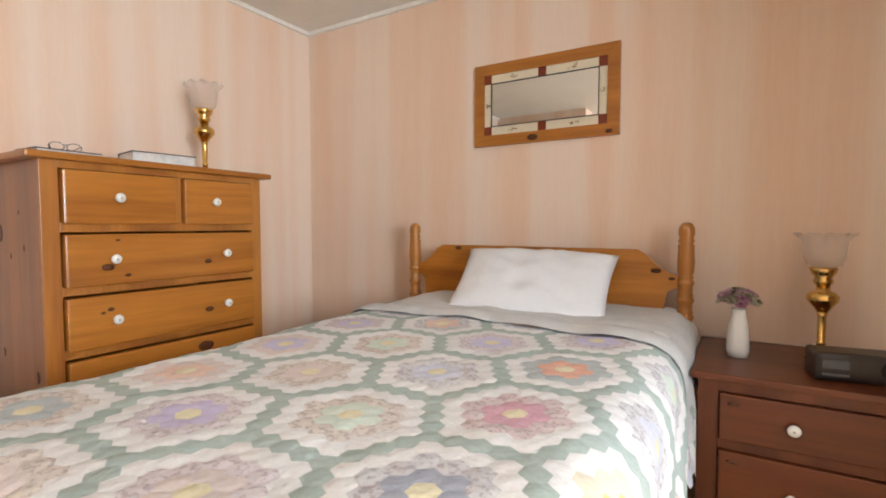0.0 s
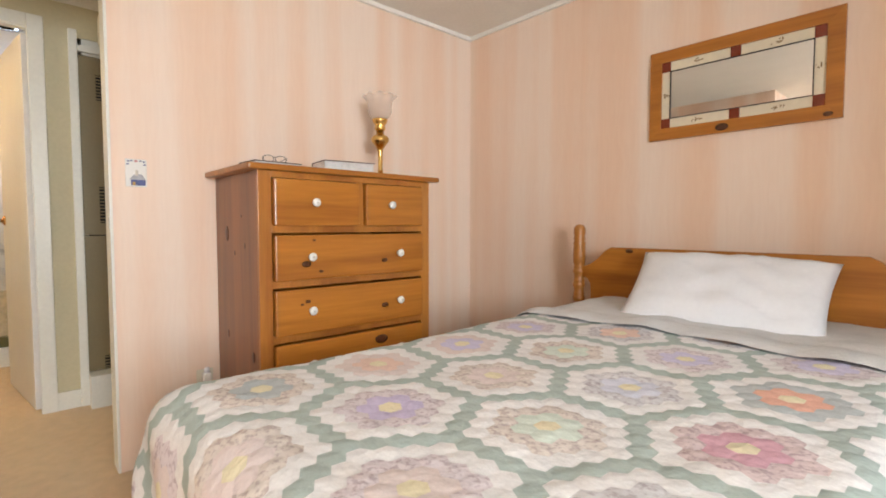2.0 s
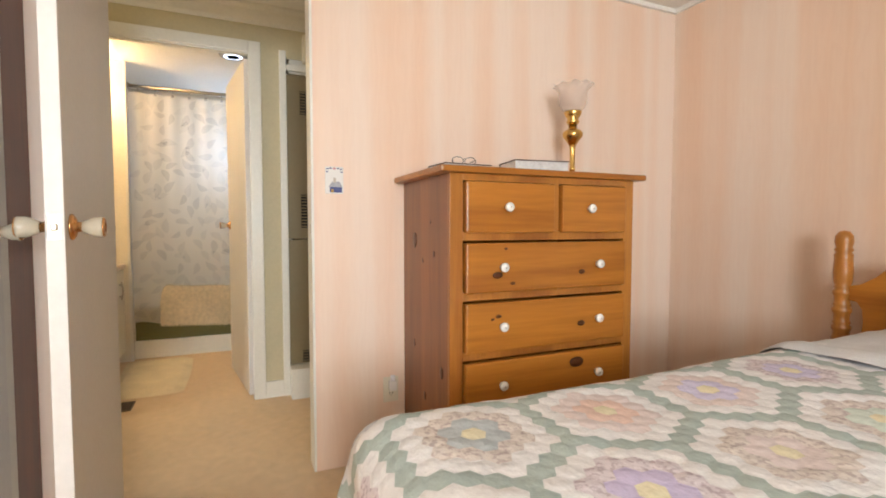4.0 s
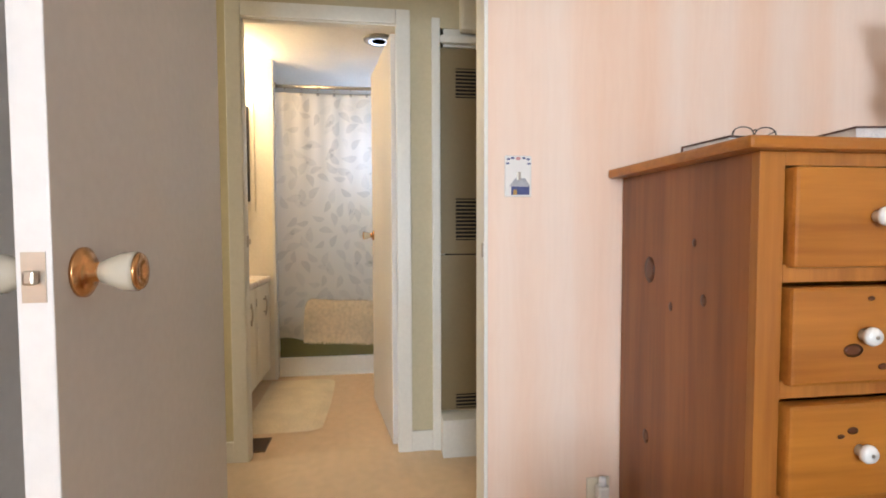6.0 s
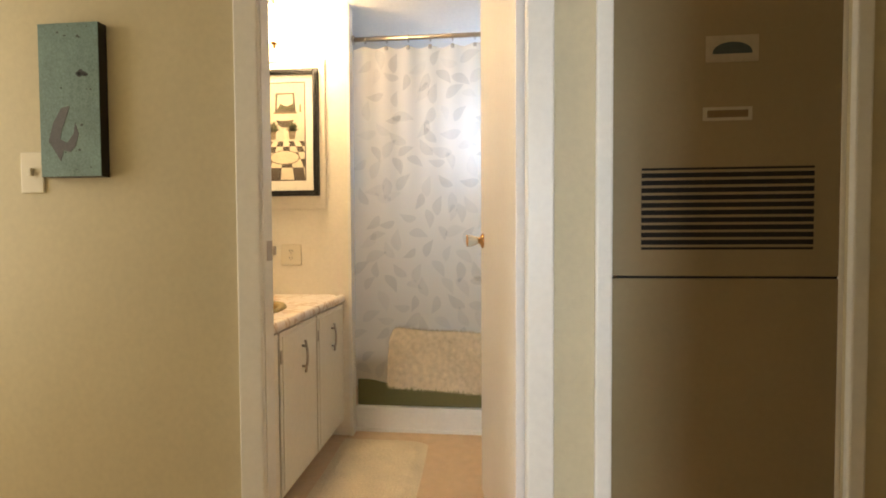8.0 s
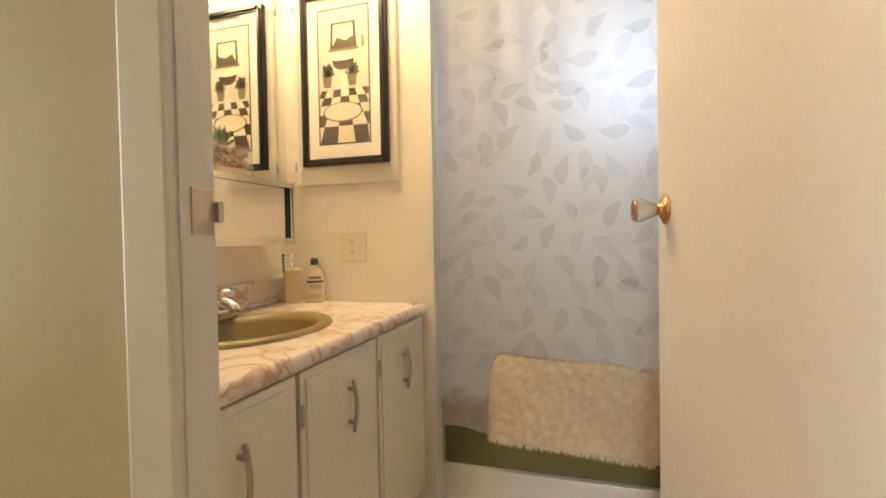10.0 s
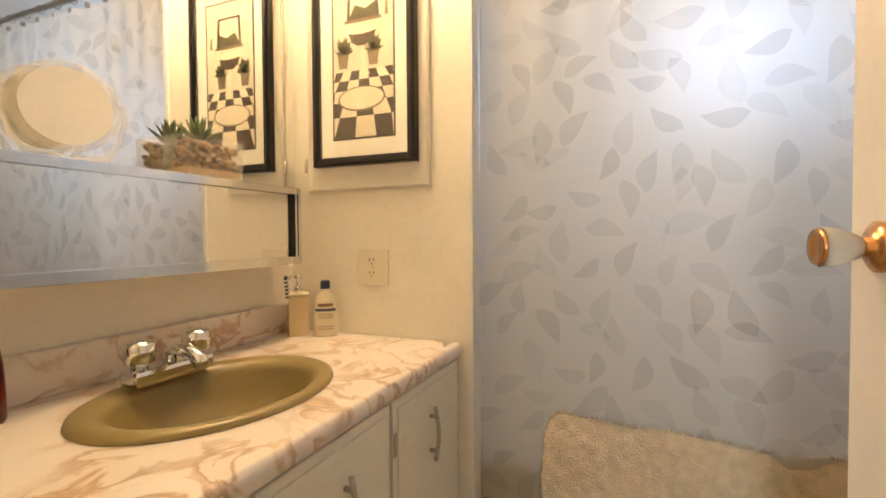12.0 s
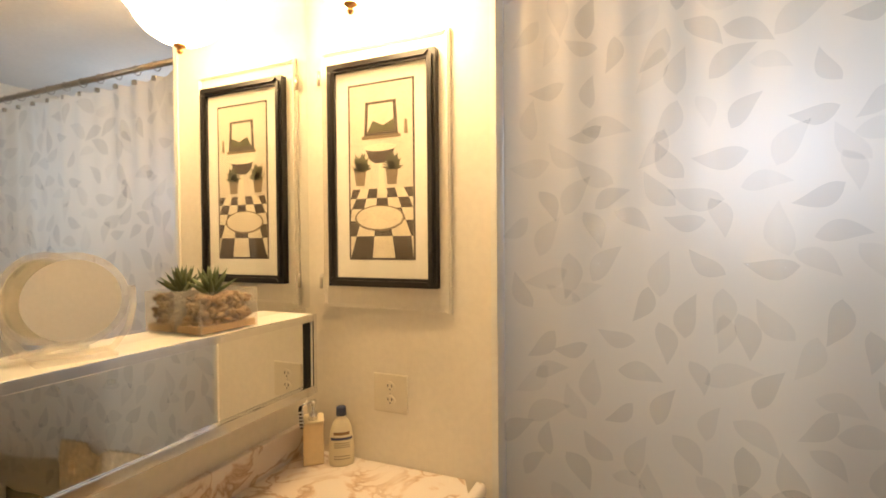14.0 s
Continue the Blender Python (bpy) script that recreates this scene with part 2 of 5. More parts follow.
ln_, ll_ = LEAFPRINT.node_tree.nodes, LEAFPRINT.node_tree.links
lg, lr, lt_, lz = ln_.new("ShaderNodeNewGeometry"), ln_.new("ShaderNodeMapRange"), ln_.new("ShaderNodeTexNoise"), ln_.new("ShaderNodeMath")
lr.inputs["To Min"].default_value, lr.inputs["To Max"].default_value = 0.77, 0.88
lt_.inputs["Scale"].default_value = 5.0
lz.operation = "MULTIPLY_ADD"
lz.inputs[1].default_value = 0.12
ll_.new(lg.outputs["Random Per Island"], lr.inputs["Value"]), ll_.new(lt_.outputs["Fac"], lz.inputs[0]), ll_.new(lr.outputs[0], lz.inputs[2])
ll_.new(lz.outputs[0], ln_["Material Output"].inputs["Surface"].links[0].from_node.inputs[0])
GLOW = glowing("lit_alabaster", (1.0, 0.73, 0.41), BOWL)


# ---- builders ----
WORLD_OF = {}


def box(bm, x0, y0, z0, x1, y1, z1, bevel=0.0):
    m = Matrix.LocRotScale(((x0 + x1) / 2, (y0 + y1) / 2, (z0 + z1) / 2), None, (abs(x1 - x0), abs(y1 - y0), abs(z1 - z0)))
    r = bmesh.ops.create_cube(bm, size=1, matrix=m)
    if bevel:
        edges = list({e for v in r["verts"] for e in v.link_edges})
        bmesh.ops.bevel(bm, geom=edges, offset=bevel, segments=2, profile=0.6, affect="EDGES")
    return bm


def boxes(*rows, bevel=0.0):
    bm = bmesh.new()
    for r in rows:
        box(bm, *r, bevel=bevel)
    return bm


def lathe(profile, centre=(0, 0, 0), axis="Z", steps=32):
    """A turned body: (radius, height) from bottom to top."""
    bm = bmesh.new()
    rings = []
    for r, h in profile:
        ring = []
        for k in range(steps):
            a = 2 * math.pi * k / steps
            p = Vector((r * math.cos(a), r * math.sin(a), h))
            if axis == "X":
                p = Vector((p.z, p.x, p.y))
            elif axis == "Y":
                p = Vector((p.y, p.z, p.x))
            ring.append(bm.verts.new(p + Vector(centre)))
        rings.append(ring)
    for a, b in zip(rings, rings[1:]):
        for k in range(steps):
            bm.faces.new((a[k], a[(k + 1) % steps], b[(k + 1) % steps], b[k]))
    bm.faces.new(rings[0][::-1]), bm.faces.new(rings[-1])
    bmesh.ops.remove_doubles(bm, verts=bm.verts, dist=1e-5)
    bmesh.ops.recalc_face_normals(bm, faces=bm.faces)
    for f in bm.faces:
        f.smooth = True
    return bm


def tube(points, radius, steps=10):
    """A round bar along a line of points."""
    bm = bmesh.new()
    pts = [Vector(p) for p in points]
    rings = []
    for i, p in enumerate(pts):
        d = (pts[min(i + 1, len(pts) - 1)] - pts[max(i - 1, 0)]).normalized()
        u = d.cross(Vector((0.31, 0.17, 0.93))).normalized()
        v = d.cross(u)
        rings.append([bm.verts.new(p + radius * (math.cos(2 * math.pi * k / steps) * u + math.sin(2 * math.pi * k / steps) * v)) for k in range(steps)])
    for a, b in zip(rings, rings[1:]):
        for k in range(steps):
            bm.faces.new((a[k], a[(k + 1) % steps], b[(k + 1) % steps], b[k]))
    bm.faces.new(rings[0]), bm.faces.new(rings[-1])
    bmesh.ops.recalc_face_normals(bm, faces=bm.faces)
    for f in bm.faces:
        f.smooth = True
    return bm


def prism(outline, lo, hi, plane="XZ"):
    """A flat outline given thickness across its plane."""
    bm = bmesh.new()
    at = {"XZ": lambda a, b, c: (a, c, b), "YZ": lambda a, b, c: (c, a, b), "XY": lambda a, b, c: (a, b, c)}[plane]
    lowv = [bm.verts.new(at(a, b, lo)) for a, b in outline]
    highv = [bm.verts.new(at(a, b, hi)) for a, b in outline]
    bm.faces.new(lowv), bm.faces.new(highv[::-1])
    k = len(outline)
    for i in range(k):
        bm.faces.new((lowv[i], lowv[(i + 1) % k], highv[(i + 1) % k], highv[i]))
    bmesh.ops.recalc_face_normals(bm, faces=bm.faces)
    return bm


def ellipse(ca, cb, ra, rb, steps=28):
    return [(ca + ra * math.cos(2 * math.pi * k / steps), cb + rb * math.sin(2 * math.pi * k / steps)) for k in range(steps)]


def mesh_of(name, bm, mat):
    me = bpy.data.meshes.new(name)
    bm.to_mesh(me)
    bm.free()
    for one in mat if isinstance(mat, (list, tuple)) else (mat,):
        me.materials.append(one)
    return me


def thing(name, place, label, category, group="", turn=0.0):
    ob = new(name)
    ob.empty_display_size = 0.05
    ob.matrix_world = pose(*place, 0, 0, turn)
    WORLD_OF[ob] = pose(*place, 0, 0, turn)
    return tagged(ob, label, category, group)


def part(name, bm, mat, parent, label="", local=False):
    """One mesh under a thing or a part; its mesh is given in the world, or in the thing's own axes."""
    if not local:
        bm.transform(WORLD_OF[parent].inverted())
    ob = new(name, mesh_of(name, bm, mat))
    ob.parent = parent
    WORLD_OF[ob] = WORLD_OF[parent]
    return tagged(ob, label)


def solid(name, bm, mat, label="", category="", group="", kind=""):
    """A thing or a piece of the setting that is one mesh."""
    ob = new(name, mesh_of(name, bm, mat))
    WORLD_OF[ob] = Matrix()
    return tagged(ob, label, category, group, kind)


def setting(name, bm, mat, label=""):
    return solid(name, bm, mat, label, kind="structure")


# ---- the shell ----
XE, XW, YN, YS = 2.20, -2.59, 2.353, -0.64
HX0, HX1 = -3.62, -2.69
PX, BY0, BY1 = -4.87, -1.37, 0.86
DY0, DY1 = -0.445, 0.306
setting("floor", boxes((-6.0, -3.0, -0.1, 2.5, 2.6, 0.0)), CARPET, "tan cut-pile carpet on the floor")
setting("ceiling", boxes((-2.64, -1.80, 2.285, XE + 0.1, 2.455, 2.36)), CEIL, "off-white textured bedroom ceiling")
setting("ceiling_hall", boxes((-3.642, -2.8, 2.33, -2.642, 1.6, 2.40)), CEIL, "off-white hall ceiling")
setting("ceiling_bath", boxes((-5.9, -1.47, 2.29, -3.644, 0.96, 2.36)), CEIL, "off-white bathroom ceiling")
setting("wall_north", boxes((-2.69, YN, 0, XE + 0.1, YN + 0.1, 2.285)), PAPER, "pink moire striped wallpaper wall")
setting("wall_west", boxes((-2.64, DY1, 0, XW, YN, 2.285), (-2.64, DY0, 2.06, XW, DY1, 2.285), (-2.64, YS, 0, XW, DY0, 2.285)), PAPER, "pink moire striped wallpaper wall")
setting("wall_hall_east", boxes((-2.69, DY1, 0, -2.642, 1.6, 2.33), (-2.69, DY0, 2.06, -2.642, DY1, 2.33), (-2.69, -2.8, 0, -2.642, DY0, 2.33)), HALLWALL)
WY0, WY1, WZ0, WZ1 = -0.95, 0.30, 0.85, 2.05
YR = -1.70
setting("wall_south", boxes((-2.64, YS - 0.1, 0, -1.55, YS, 2.285)), PAPER)
setting("wall_recess_west", boxes((-1.65, YR, 0, -1.55, YS - 0.1, 2.285)), PAPER)
setting("wall_recess_south", boxes((-1.65, YR - 0.1, 0, XE + 0.1, YR, 2.285)), PAPER)
setting("wall_east", boxes((XE, WY1, 0, XE + 0.1, YN, 2.285), (XE, YR, 0, XE + 0.1, WY0, 2.285), (XE, WY0, 0, XE + 0.1, WY1, WZ0), (XE, WY0, WZ1, XE + 0.1, WY1, 2.285)), PAPER)
# Unseen wall added to keep window light off the nightstand corner.
setting("wall_partition", boxes((0.80, 0.90, 0, XE, 0.98, 2.285)), PAPER)
w = setting("window_1", boxes((XE + 0.02, WY0, WZ0, XE + 0.08, WY0 + 0.05, WZ1), (XE + 0.02, WY1 - 0.05, WZ0, XE + 0.08, WY1, WZ1), (XE + 0.02, WY0 + 0.05, WZ0, XE + 0.08, WY1 - 0.05, WZ0 + 0.05), (XE + 0.02, WY0 + 0.05, WZ1 - 0.05, XE + 0.08, WY1 - 0.05, WZ1)), WHITE, "white bedroom window frame")
p = part("pane", boxes((XE + 0.048, WY0 + 0.05, WZ0 + 0.05, XE + 0.052, WY1 - 0.05, WZ1 - 0.05)), GLASS, w)
p.visible_shadow = False
# hall
setting("wall_hall_west", boxes((-3.642, -2.8, 0, HX0, -0.618, 2.33), (-3.642, -0.618, 2.07, HX0, 0.11, 2.33), (-3.642, 0.11, 0, HX0, 0.303, 2.33), (-3.642, 0.303, 2.06, HX0, 0.87, 2.33), (-3.642, 0.87, 0, HX0, 1.6, 2.33)), HALLWALL, "khaki painted hall wall")
setting("wall_hall_north", boxes((-3.642, 1.6, 0, -2.642, 1.7, 2.33)), HALLWALL)
setting("wall_hall_south", boxes((-3.642, -2.9, 0, -2.642, -2.8, 2.33)), HALLWALL)
# bath
setting("wall_bath_east", boxes((-3.662, BY0, 0, -3.644, -0.618, 2.29), (-3.662, -0.618, 2.07, -3.644, 0.11, 2.29), (-3.662, 0.11, 0, -3.644, 0.30, 2.29)), BATHWALL)
setting("wall_furnace_closet", boxes((-4.35, 0.27, 0, -3.72, 0.30, 2.29), (-4.35, 0.30, 0, -4.32, BY1, 2.29), (-3.72, 0.27, 0, -3.662, 0.30, 2.29), (-3.72, 0.90, 0, -3.644, 0.95, 2.29)), BATHWALL)
setting("wall_bath_south", boxes((-5.8, BY0 - 0.1, 0, -3.644, BY0, 2.29)), BATHWALL)
setting("wall_bath_stub", boxes((PX - 0.06, BY0, 0, PX, -0.73, 2.29)), BATHWALL, "cream painted wall beside the tub")
setting("wall_bath_north", boxes((-5.8, BY1, 0, -3.644, BY1 + 0.1, 2.29)), BATHWALL)
BZ0, BZ1, BWY0, BWY1 = 1.45, 2.0, -0.28, 0.38
setting("wall_bath_west", boxes((-5.8, BY0 - 0.1, 0, -5.7, BY1 + 0.1, BZ0), (-5.8, BY0 - 0.1, BZ1, -5.7, BY1 + 0.1, 2.29), (-5.8, BY0 - 0.1, BZ0, -5.7, BWY0, BZ1), (-5.8, BWY1, BZ0, -5.7, BY1 + 0.1, BZ1)), BATHWALL)
w = setting("window_2", boxes((-5.78, BWY0, BZ0, -5.72, BWY0 + 0.04, BZ1), (-5.78, BWY1 - 0.04, BZ0, -5.72, BWY1, BZ1), (-5.78, BWY0 + 0.04, BZ0, -5.72, BWY1 - 0.04, BZ0 + 0.04), (-5.78, BWY0 + 0.04, BZ1 - 0.04, -5.72, BWY1 - 0.04, BZ1)), WHITE, "small white bathroom window above the tub")
p = part("pane", boxes((-5.752, BWY0 + 0.04, BZ0 + 0.04, -5.748, BWY1 - 0.04, BZ1 - 0.04)), GLASS, w)
p.visible_shadow = False
# trims
setting("trim", boxes((-2.575, YN - 0.018, 2.262, XE, YN, 2.285), (XW, YS, 2.262, -2.572, YN, 2.285)), CEIL, "thin white cove at the ceiling")
cr = prism([(HX0, 2.23), (HX0 + 0.012, 2.23), (HX0 + 0.018, 2.25), (HX0 + 0.045, 2.28), (HX0 + 0.05, 2.30), (HX0 + 0.07, 2.315), (HX0 + 0.07, 2.33), (HX0, 2.33)], -2.8, 1.6, "XZ")
setting("trim_crown", cr, WHITE, "cream crown moulding in the hall")
setting("baseboard", boxes((HX0, -2.8, 0, HX0 + 0.014, -0.674, 0.10), (HX0, 0.16, 0, HX0 + 0.014, 0.266, 0.10), bevel=0.004), WHITE, "white moulded baseboard in the hall")


def casing(y0, y1, z1, x0, x1, wide):
    return boxes((x0, y0 - wide, 0, x1, y0, z1 + wide), (x0, y1, 0, x1, y1 + wide, z1 + wide), (x0, y0, z1, x1, y1, z1 + wide), bevel=0.005)


f = setting("trim_bath_door", casing(-0.606, 0.096, 2.062, HX0, HX0 + 0.018, 0.068), WHITE, "white bathroom door casing")
setting("trim_bath_jamb", boxes((-3.666, -0.618, 0, HX0 + 0.004, -0.603, 2.062), (-3.666, 0.095, 0, HX0 + 0.004, 0.11, 2.062), (-3.666, -0.603, 2.055, HX0 + 0.004, 0.095, 2.07)), WHITE, "white bathroom door jamb")
setting("trim_furnace", boxes((HX0, 0.266, 0.0, HX0 + 0.02, 0.307, 2.10), (HX0, 0.86, 0.0, HX0 + 0.02, 0.90, 2.10), (HX0, 0.307, 1.985, HX0 + 0.02, 0.86, 2.02), bevel=0.006), WHITE, "white moulding around the furnace closet")
setting("trim_bedroom_jamb", boxes((-2.695, DY1 - 0.010, 0, XW + 0.004, DY1 + 0.001, 2.06), (-2.695, DY0 - 0.006, 0, XW + 0.004, DY0 + 0.012, 2.06), (-2.695, DY0 + 0.012, 2.045, XW + 0.004, DY1 - 0.010, 2.062), bevel=0.003), WHITE, "white bedroom door jamb")


# ---- doors ----
def glass_knob(parent, x, y, z, side):
    """A glass knob with a brass rose and cap; side: +1 or -1 along the leaf's own y."""
    prof = [(0.0, 0), (0.031, 0), (0.031, 0.004), (0.022, 0.010), (0.012, 0.013), (0.012, 0.022), (0.0, 0.022)]
    rose = part("rose", lathe([(r, side * h) for r, h in prof], (x, y, z), "Y", 24), COPPER, parent, "brass rose", True)
    k = part("knob", lathe([(r, side * h) for r, h in [(0.0, 0.0222), (0.014, 0.0222), (0.019, 0.034), (0.024, 0.046), (0.025, 0.058), (0.025, 0.063), (0, 0.063)]], (x, y, z), "Y", 12), KNOBGLASS, parent, "faceted clear glass knob", True)
    part("cap", lathe([(r, side * h) for r, h in [(0, 0.0632), (0.024, 0.0632), (0.022, 0.067), (0.014, 0.067), (0.010, 0.0645), (0, 0.0645)]], (x, y, z), "Y", 24), COPPER, parent, "brass knob cap", True)


def door(name, hinge, turn, width, height, label, knob_z):
    """A flush leaf that runs from its hinge along its own x."""
    d = thing(name, (hinge[0], hinge[1], 0.012), label, "door", "", turn)
    d["kind"] = "structure"
    bm = boxes((0.004, -0.018, 0, width, 0.018, height), bevel=0.002)
    part("leaf", bm, DOORP, d, "", True)
    glass_knob(d, width - 0.06, 0.018, knob_z, 1)
    glass_knob(d, width - 0.06, -0.018, knob_z, -1)
    part("latch_plate", boxes((width, -0.012, knob_z - 0.028, width + 0.0015, 0.012, knob_z + 0.028)), NICKEL, d, "steel latch plate", True)
    part("latch_bolt", boxes((width + 0.0015, -0.006, knob_z - 0.008, width + 0.012, 0.006, knob_z + 0.008), bevel=0.003), NICKEL, d, "", True)
    for z in (0.2, 1.02, 1.83):
        part("hinge", lathe([(0.006, -0.045), (0.006, 0.045)], (0.0, -0.02, z), "Z", 10), BRASS, d, "", True)
    return d


door("door_1", (-2.575, -0.405), 3.0, 0.705, 2.03, "flush off-white bedroom door standing open, glass knob", 1.034)
door("door_2", (-3.672, 0.09), 180 + 8.5, 0.702, 2.03, "flush cream bathroom door standing open, glass knob", 1.042)
d = thing("door_3", (-2.44, YS, 0.012), "closed flush closet door with a glass knob", "door")
d["kind"] = "structure"
part("leaf", boxes((0.142, 0.004, 0, 0.75, 0.03, 2.03), bevel=0.002), DOORP, d, "", True)
glass_knob(d, 0.20, 0.03, 1.02, 1)
setting("trim_closet", boxes((-2.375, YS, 0, -2.302, YS + 0.02, 2.1), (-1.685, YS, 0, -1.63, YS + 0.02, 2.1), (-2.302, YS, 2.045, -1.685, YS + 0.02, 2.1), bevel=0.004), WHITE, "white closet door casing")
# Dark sheet added in place of the dark gap behind the open door.
setting("trim_closet_panel", boxes((-2.588, YS, 0, -2.377, YS + 0.012, 2.1)), NPINE_Z, "added dark panel standing in for the gap behind the door")
setting("strike_plate", boxes((-2.612, DY1 - 0.0125, 1.018, -2.592, DY1 - 0.010, 1.056)), NICKEL, "steel strike plate on the door jamb")

setting("strike_plate_bath", boxes((-3.662, -0.603, 1.01, -3.630, -0.6005, 1.065), (-3.670, -0.6005, 1.025, -3.662, -0.593, 1.05), bevel=0.001), NICKEL, "steel strike plate on the bathroom jamb")

# ---- bed ----
BZ = 0.655
bed = thing("bed", (-0.975, 1.25, 0), "knotty pine double bed with turned headboard posts", "bed")
for x in (-1.64, -0.31):
    prof = [(0.030, 0), (0.030, 0.30), (0.034, 0.31), (0.034, 0.60), (0.030, 0.615)]
    for z in (0.63, 0.70, 0.77):
        prof += [(0.027, z), (0.033, z + 0.012), (0.033, z + 0.022), (0.026, z + 0.03), (0.031, z + 0.036), (0.026, z + 0.045)]
    prof += [(0.031, 0.83), (0.033, 0.87), (0.030, 0.92), (0.032, 0.935), (0.025, 0.945), (0.032, 0.955), (0.026, 0.965), (0.031, 0.985), (0.029, 1.01), (0.018, 1.027), (0.0, 1.032)]
    part("headboard_post", lathe(prof, (x, 2.207, 0), "Z", 24), PINE_Z, bed, "turned pine post with rings")
hb = [(-1.612, 0.33), (-1.612, 0.60), (-1.585, 0.605), (-1.568, 0.63), (-1.563, 0.68), (-1.568, 0.73), (-1.585, 0.755), (-1.612, 0.76), (-1.612, 0.815), (-1.575, 0.825), (-1.53, 0.855), (-1.485, 0.90), (-1.455, 0.917)]
hb = hb + [(-1.95 - x, z) for x, z in hb[::-1]]
part("headboard", prism(hb, 2.194, 2.220), PINE_X, bed, "shaped pine headboard panel")
part("side_rail", boxes((-1.60, 0.28, 0.22, -1.575, 2.188, 0.36)), PINE, bed)
part("side_rail", boxes((-0.375, 0.28, 0.22, -0.35, 2.188, 0.36)), PINE, bed)
for x in (-1.57, -0.40):
    part("leg", boxes((x - 0.025, 0.30, 0, x + 0.025, 0.35, 0.22)), PINE_Z, bed)
part("mattress", boxes((-1.60, 0.25, 0.36, -0.35, 2.185, 0.615), bevel=0.05), LINEN, bed, "white mattress")
for x, z, r in ((-1.36, 0.902, 0.012), (-0.42, 0.83, 0.013), (-0.36, 0.80, 0.008), (-1.55, 0.63, 0.008), (-0.62, 0.66, 0.01)):
    part("knot", lathe([(0, 0), (r, 0.0), (0, 0.0015)], (0, 0, 0), "Y", 14), KNOT, bed, "", True).matrix_local = pose(x + 0.975, 2.1925 - 1.25, z, 0, 0, 180) @ Matrix.Diagonal((1.6, 1, 0.8, 1))


# the quilt: hexagon patches draped over the mattress
def bed_top(x, y):
    """The height of the quilt over the bed, and how it falls over its sides and foot."""
    return BZ + 0.010 * math.sin(2.1 * x + 0.7) * math.sin(1.7 * y) + 0.022 * max(0, (y - 0.9)) * 0.6 + 0.005 * noise.noise(Vector((3.5 * x, 3.5 * y, 0))) + 0.004 * noise.noise(Vector((11 * x, 9 * y, 4))) + 0.0022 * noise.noise(Vector((27 * x, 23 * y, 9)))


def drape(u, v):
    """From the flat quilt to the bed: past the edges the cloth bends down round a soft roll."""
    r, x0, x1, y0 = 0.115, -1.458, -0.375, 0.325
    x, y, drop = u, v, 0.0

    def roll(over):
        if over <= 0:
            return 0.0, 0.0
        a = min(over / r, math.pi / 2)
        rest = max(0.0, over - r * math.pi / 2)
        return r * math.sin(a) + 0.07 * rest, r * (1 - math.cos(a)) + 0.99 * rest

    ox, dx = roll(x0 - u) if u < x0 else roll(u - x1)
    oy, dy = roll(y0 - v)
    x = x0 - ox if u < x0 else (x1 + ox if u > x1 else u)
    y = y0 - oy if v < y0 else v
    drop = math.hypot(dx, dy) if dx and dy else dx + dy
    ripple = 0.012 * math.sin(19 * (u + v)) * min(1, drop / 0.25)
    x += ripple * (1 if u > x1 else -1 if u < x0 else 0)
    y -= ripple if v < y0 else 0
    return Vector((x, y, max(0.05, bed_top(min(max(u, x0), x1), max(v, y0)) - drop)))


QS = 0.0465
CENTRE = (-0.503, 0.895)
TINTS = {(0, 0): ("pink", "pinkprint"), (0, -1): ("slate", "greyprint"), (-2, -1): ("violet", "lilacprint"), (-1, -1): ("mint", "tanprint"), (-1, 0): ("sky", "greyprint"), (0, 1): ("coral", "sage"),
         (-2, 0): ("blush", "tanprint"), (-1, 1): ("lilac", "lilacprint"), (-2, 1): ("mint", "tanprint"), (-3, -1): ("coral2", "blush"), (-1, -2): ("blush", "lilacprint"), (1, -1): ("yellow", "lemon"),
         (1, 0): ("sky", "greyprint"), (-3, -2): ("sage", "tanprint"), (-3, 0): ("lilac", "blush"), (-2, -2): ("blush", "tanprint"), (-4, -1): ("sky", "tanprint")}
HUES = {"path": (0.40, 0.47, 0.44), "white": (0.78, 0.77, 0.77), "centre": (0.74, 0.66, 0.40), "pink": (0.58, 0.23, 0.33), "pinkprint": (0.62, 0.47, 0.48), "slate": (0.25, 0.29, 0.40),
        "greyprint": (0.58, 0.57, 0.60), "violet": (0.49, 0.40, 0.64), "lilacprint": (0.66, 0.58, 0.62), "mint": (0.58, 0.68, 0.58), "tanprint": (0.66, 0.58, 0.52), "sky": (0.56, 0.58, 0.70),
        "coral": (0.72, 0.29, 0.17), "coral2": (0.74, 0.48, 0.38), "sage": (0.34, 0.40, 0.42), "blush": (0.68, 0.56, 0.54), "lilac": (0.54, 0.49, 0.70), "yellow": (0.78, 0.55, 0.08), "lemon": (0.70, 0.62, 0.45)}
PRINTED = {"pinkprint", "greyprint", "lilacprint", "tanprint"}


